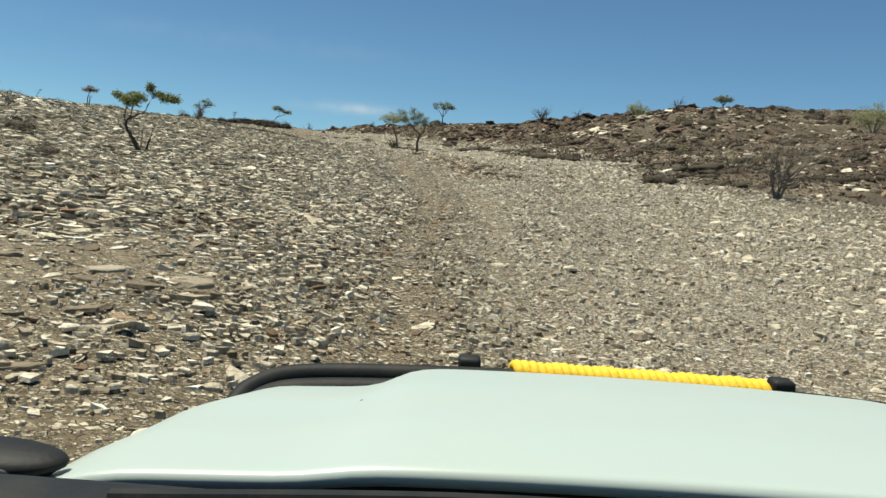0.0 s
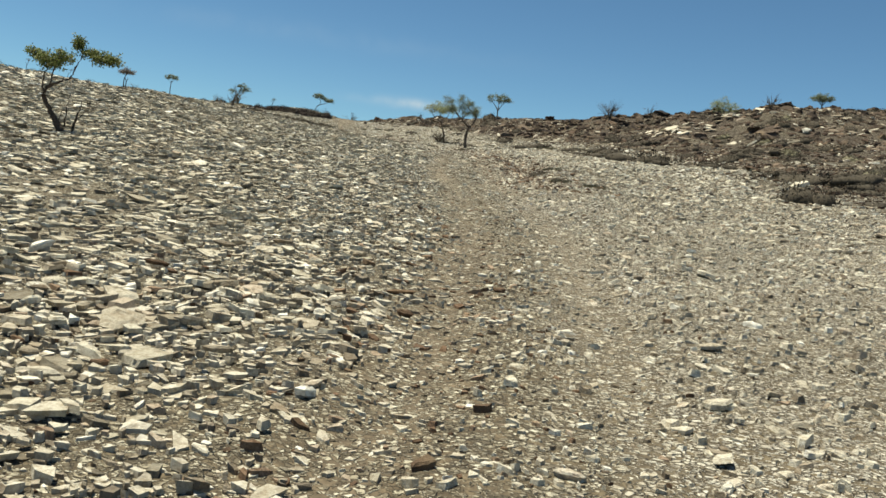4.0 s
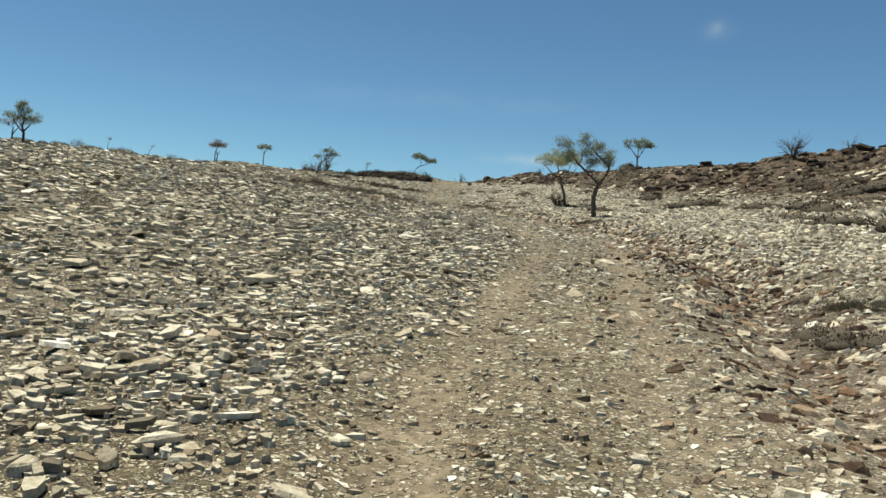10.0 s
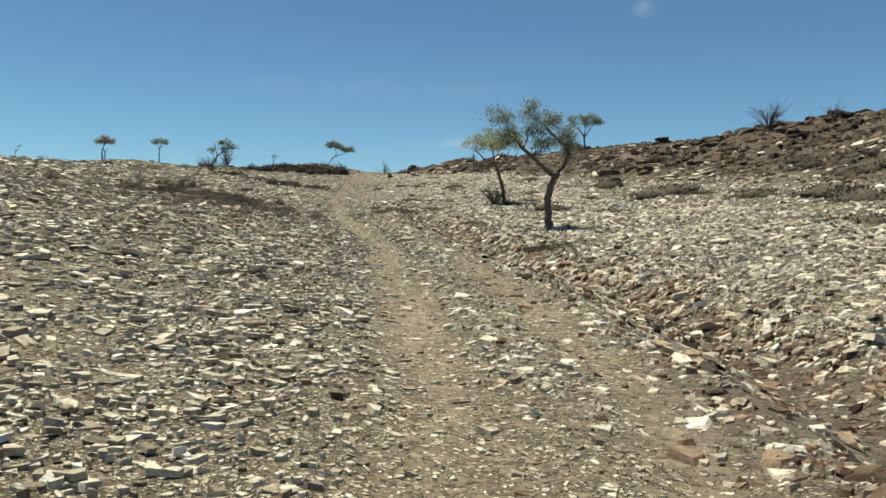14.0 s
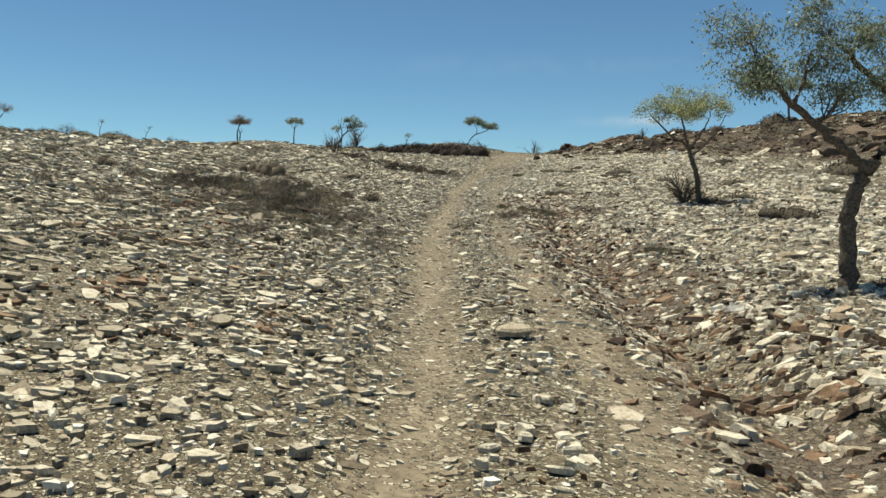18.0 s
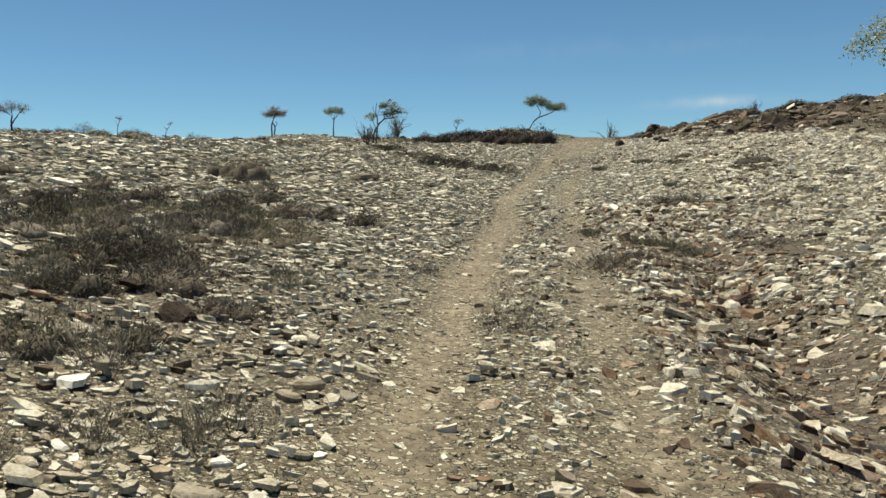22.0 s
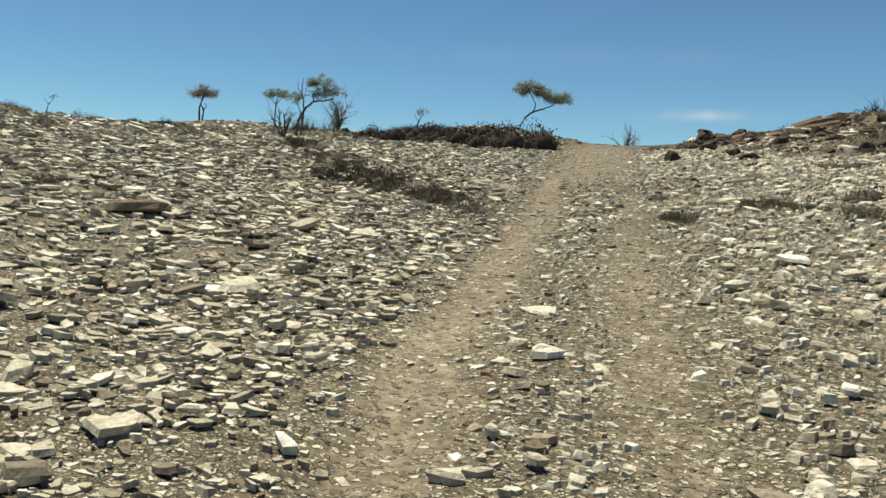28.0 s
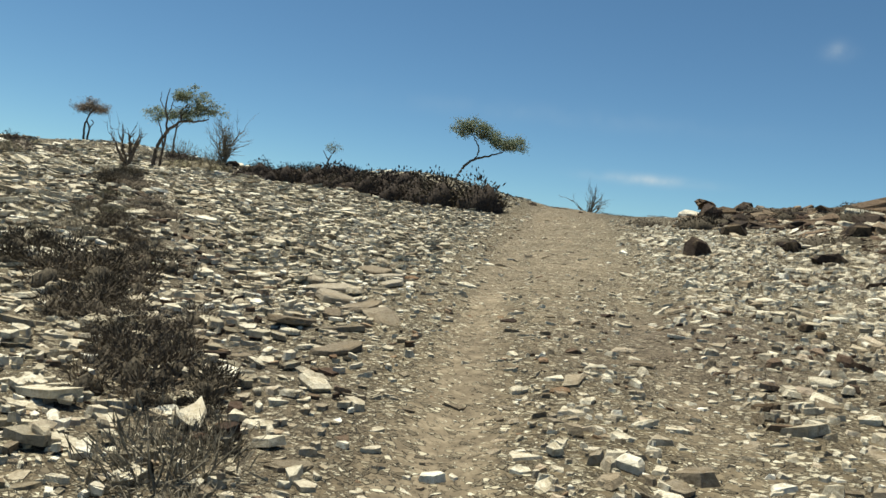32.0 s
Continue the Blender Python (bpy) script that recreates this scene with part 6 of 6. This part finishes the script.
    for k in range(26):     # broken brown slate sticking out of the scree by the scrub
        f = rng.uniform(0, 1)
        x, y = -11.2 - 6.0 * f + rng.normal(0, 0.8), 62.6 + 6.5 * f + rng.normal(0, 0.8)
        ob = put_rock("brown_slate", thin[k % 8] if k % 2 else dark[k % 9], M_SLAB if k % 3 else M_DARKCRAG, x, y, rng.uniform(0.25, 0.55), rng, "brown slate sticking out of the scree", "stone", "brown slates", 0.05, 34)
    # single stones beside the wheel tracks
    kinds = [plate_mesh(400 + k, 1.0, rng.uniform(0.10, 0.2), 8) for k in range(10)]
    n = 0
    while n < 300:
        y = rng.uniform(2, 100)
        x = path_x(y) + 0.25 + rng.uniform(0.9, 4.5) * rng.choice([-1, 1])
        if soil_cover(np.array([x]), np.array([y]))[0] > 0.45:
            continue
        s = rng.uniform(0.12, 0.28)
        ob = part("stone", kinds[n % 10], M_STONE, ground)
        ob.matrix_world = pose(x, y, lay(x, y, 0.02 * s), rng.uniform(-9, 9), rng.uniform(-9, 9), rng.uniform(0, 360))
        ob.scale = (s,) * 3
        n += 1


# ---- the vehicle, as it stands where the drive begins ----
def box_part(name, lo, hi, mat, parent, bevel=0.03, label=""):
    bm = bmesh.new()
    bmesh.ops.create_cube(bm, size=1.0)
    for v in bm.verts:
        v.co = Vector([(lo[k] + hi[k]) / 2 + v.co[k] * (hi[k] - lo[k]) for k in range(3)])
    bmesh.ops.bevel(bm, geom=bm.edges[:], offset=bevel, segments=3, affect="EDGES", profile=0.5)
    ob = part(name, bm, mat, parent, label)
    smooth(ob.data)
    return ob


CAR_MID, CAR_HALF = 0.46, 0.95


def bonnet_height(s, y):
    """Height of the bonnet; s from -1 (one edge) to 1, y ahead of the windscreen."""
    along_y = np.interp(y, [1.0, 1.25, 1.5, 1.68, 1.76], [1.225, 1.215, 1.190, 1.160, 1.130])
    raised = 0.5 + 0.5 * np.tanh((0.60 - np.abs(s)) / 0.05)
    return along_y - 0.050 * (1 - raised) * np.interp(y, [1.0, 1.4, 1.85], [0.2, 0.7, 1.0]) - 0.02 * s * s - np.interp(y, [1.0, 1.76], [0.03, 0.05]) * np.clip((np.abs(s) - 0.84) / 0.16, 0, 1) ** 2


def build_car():
    car = new("off_road_car")
    car.matrix_world = pose(0, 0, 0, TILT, 0, 0)
    s, y = np.linspace(-1, 1, 61), np.linspace(1.045, 1.76, 25)
    yy, ss = np.meshgrid(y, s, indexing="ij")
    half = CAR_HALF * np.interp(yy, [1.0, 1.5, 1.68, 1.76], [1.03, 0.99, 0.94, 0.91])
    xx = CAR_MID + ss * half
    curve = 0.05 * (1 - ss ** 2)
    top = np.stack([xx, yy + curve * (yy - 1.02) / 0.74 + 0.03 * (1 - ss ** 2) * (1.76 - yy) / 0.74, bonnet_height(ss, yy)], -1)
    n, k = ss.shape
    verts = np.concatenate([top.reshape(-1, 3), (top - np.array([0, 0, 0.02])).reshape(-1, 3)])
    i, j = np.meshgrid(np.arange(n - 1), np.arange(k - 1), indexing="ij")
    q = np.stack([i * k + j, i * k + j + 1, (i + 1) * k + j + 1, (i + 1) * k + j], -1).reshape(-1, 4)
    rim = [r * k for r in range(n)] + [(n - 1) * k + c for c in range(1, k)] + [r * k + k - 1 for r in range(n - 2, -1, -1)] + list(range(k - 2, 0, -1))
    side = [[rim[m], rim[(m + 1) % len(rim)], rim[(m + 1) % len(rim)] + n * k, rim[m] + n * k] for m in range(len(rim))]
    quads = np.concatenate([q, q[:, ::-1] + n * k, np.array(side)])
    bonnet = part("bonnet", smooth(raw_mesh("bonnet", verts, quads.ravel(), np.full(len(quads), 4))), M_WHITEPAINT, car, "white painted bonnet with raised middle")
    for x, yb, r in ((-0.12, 1.46, 0.007), (0.21, 1.60, 0.004), (0.30, 1.62, 0.003), (0.62, 1.5, 0.003)):
        bm = bmesh.new()
        bmesh.ops.create_icosphere(bm, subdivisions=2, radius=r)
        for v in bm.verts:
            v.co = Vector((v.co.x + x, v.co.y + yb, v.co.z * 0.3 + float(bonnet_height(np.array((x - CAR_MID) / CAR_HALF), np.array(yb)))))
        part("mud_speck", bm, M_RUBBER, bonnet)
    left, right = CAR_MID - CAR_HALF, CAR_MID + CAR_HALF
    box_part("scuttle", (left - 0.05, 0.84, 1.10), (right - 0.04, 1.03, 1.207), M_BLACKPLASTIC, car, 0.03, "black plastic scuttle panel")
    for a, b in (((left + 0.15, 0.93, 1.225), (CAR_MID - 0.05, 0.98, 1.235)), ((CAR_MID + 0.1, 0.93, 1.235), (right - 0.2, 0.98, 1.225))):
        part("wiper", raw_mesh("wiper", *tubes([bend([(*a, 0.012), ((a[0] + b[0]) / 2, a[1] + 0.03, a[2] + 0.01, 0.012), (*b, 0.008)], 5)], 6)), M_BLACKPLASTIC, car)
    # black guard along the front edge, dipped between its two posts
    guard = [(left + 0.08, 1.64, 1.055, 0.02), (left + 0.11, 1.73, 1.08, 0.022), (left + 0.22, 1.80, 1.095, 0.023), (CAR_MID - 0.35, 1.845, 1.10, 0.024), (CAR_MID, 1.87, 1.098, 0.025), (CAR_MID + 0.4, 1.86, 1.09, 0.026), (right - 0.25, 1.83, 1.078, 0.026), (right - 0.05, 1.75, 1.055, 0.02)]
    part("front_guard", smooth(raw_mesh("front_guard", *tubes([bend(guard, 6)], 12))), M_BLACKPLASTIC, car, "black tubular guard along the bonnet edge")
    skirt = [(x, y - 0.035, z - 0.028, r * 1.25) for x, y, z, r in guard]
    part("guard_skirt", smooth(raw_mesh("guard_skirt", *tubes([bend(skirt, 6)], 12))), M_BLACKPLASTIC, car, "black rubber strip between guard and bonnet")
    for x in (0.08, 0.80):
        box_part("guard_clamp", (x - 0.026, 1.85, 1.08), (x + 0.026, 1.90, 1.14), M_BLACKPLASTIC, car, 0.01)
    rope = []
    for strand in range(2):
        t = np.linspace(0, 1, 360)
        a = t * 2 * np.pi * 16 + strand * np.pi
        x = 0.18 + 0.58 * t
        rope.append(np.stack([x, 1.865 + 0.021 * np.cos(a), 1.108 - 0.002 * t + 0.021 * np.sin(a), 0.0125 + 0.0015 * np.sin(a * 0.37)], -1))
    part("rope_wrap", smooth(raw_mesh("rope_wrap", *tubes(rope, 7))), M_ROPE, car, "yellow twisted rope wound round the guard")
    # body below the bonnet
    box_part("front_panel", (left + 0.10, 1.62, 0.55), (right - 0.10, 1.80, 1.06), M_BLACKPLASTIC, car, 0.03, "black front grille panel")
    box_part("bumper", (left + 0.02, 1.78, 0.50), (right - 0.02, 1.93, 0.68), M_BLACKPLASTIC, car, 0.03)
    for sx in (left, right - 0.08):
        box_part("wing", (sx + 0.03, 0.98, 0.72), (sx + 0.11, 1.66, 1.02), M_WHITEPAINT, car, 0.03)
        box_part("body_side", (sx, -2.3, 0.52), (sx + 0.08, 0.96, 1.06), M_WHITEPAINT, car, 0.03)
    box_part("tail_panel", (left + 0.02, -2.38, 0.52), (right - 0.02, -2.28, 1.06), M_WHITEPAINT, car, 0.03)
    box_part("floor_pan", (left + 0.1, -2.3, 0.48), (right - 0.1, 1.6, 0.54), M_BLACKPLASTIC, car, 0.02)
    for x in (left + 0.12, right - 0.12):
        for yw in (1.28, -1.45):
            wheel = new("wheel")
            wheel.parent = car
            wheel.matrix_local = pose(x, yw, 0.39, 0, 90, 0)
            profile = [(0.23, -0.10), (0.33, -0.12), (0.38, -0.10), (0.39, -0.05), (0.39, 0.05), (0.38, 0.10), (0.33, 0.12), (0.23, 0.10)]
            for pname, ring, mat in (("tyre", profile, M_RUBBER), ("rim", [(0.03, -0.03), (0.10, -0.05), (0.20, -0.02), (0.235, -0.10), (0.235, 0.10), (0.20, 0.02), (0.10, 0.05), (0.03, 0.03)], M_STEEL)):
                m, c = len(ring), 28
                v = [(r * math.cos(a), r * math.sin(a), h) for a in np.arange(c) * 2 * np.pi / c for r, h in ring]
                l = [[u * m + w, u * m + (w + 1) % m, (u + 1) % c * m + (w + 1) % m, (u + 1) % c * m + w] for u in range(c) for w in range(m)]
                part(pname, smooth(raw_mesh(pname, v, np.array(l).ravel(), np.full(len(l), 4))), mat, wheel)
    # oval mirror at the bonnet's rear corner
    bm = bmesh.new()
    bmesh.ops.create_uvsphere(bm, u_segments=24, v_segments=14, radius=0.5)
    for v in bm.verts:
        v.co = Vector((-0.58 + v.co.x * 0.225, 1.10 + v.co.y * 0.10, 1.181 + v.co.z * 0.043))
    mirror = part("mirror_shell", bm, M_BLACKPLASTIC, car, "black oval mirror shell")
    smooth(mirror.data)
    bm = bmesh.new()
    bmesh.ops.create_uvsphere(bm, u_segments=20, v_segments=8, radius=0.5)
    for v in bm.verts:
        v.co = Vector((-0.60 + v.co.x * 0.165, 1.054 + v.co.y * 0.014, 1.182 + v.co.z * 0.028))
    smooth(part("mirror_face", bm, M_GREYPLASTIC, mirror, "dark grey inset face").data)
    box_part("mirror_arm", (-0.55, 1.09, 1.12), (-0.50, 1.13, 1.17), M_BLACKPLASTIC, car, 0.008)
    return tagged(car, "white off-road car with yellow rope on its front guard", "car")


build_trees()
build_shrubs()
build_rocks()
build_car()
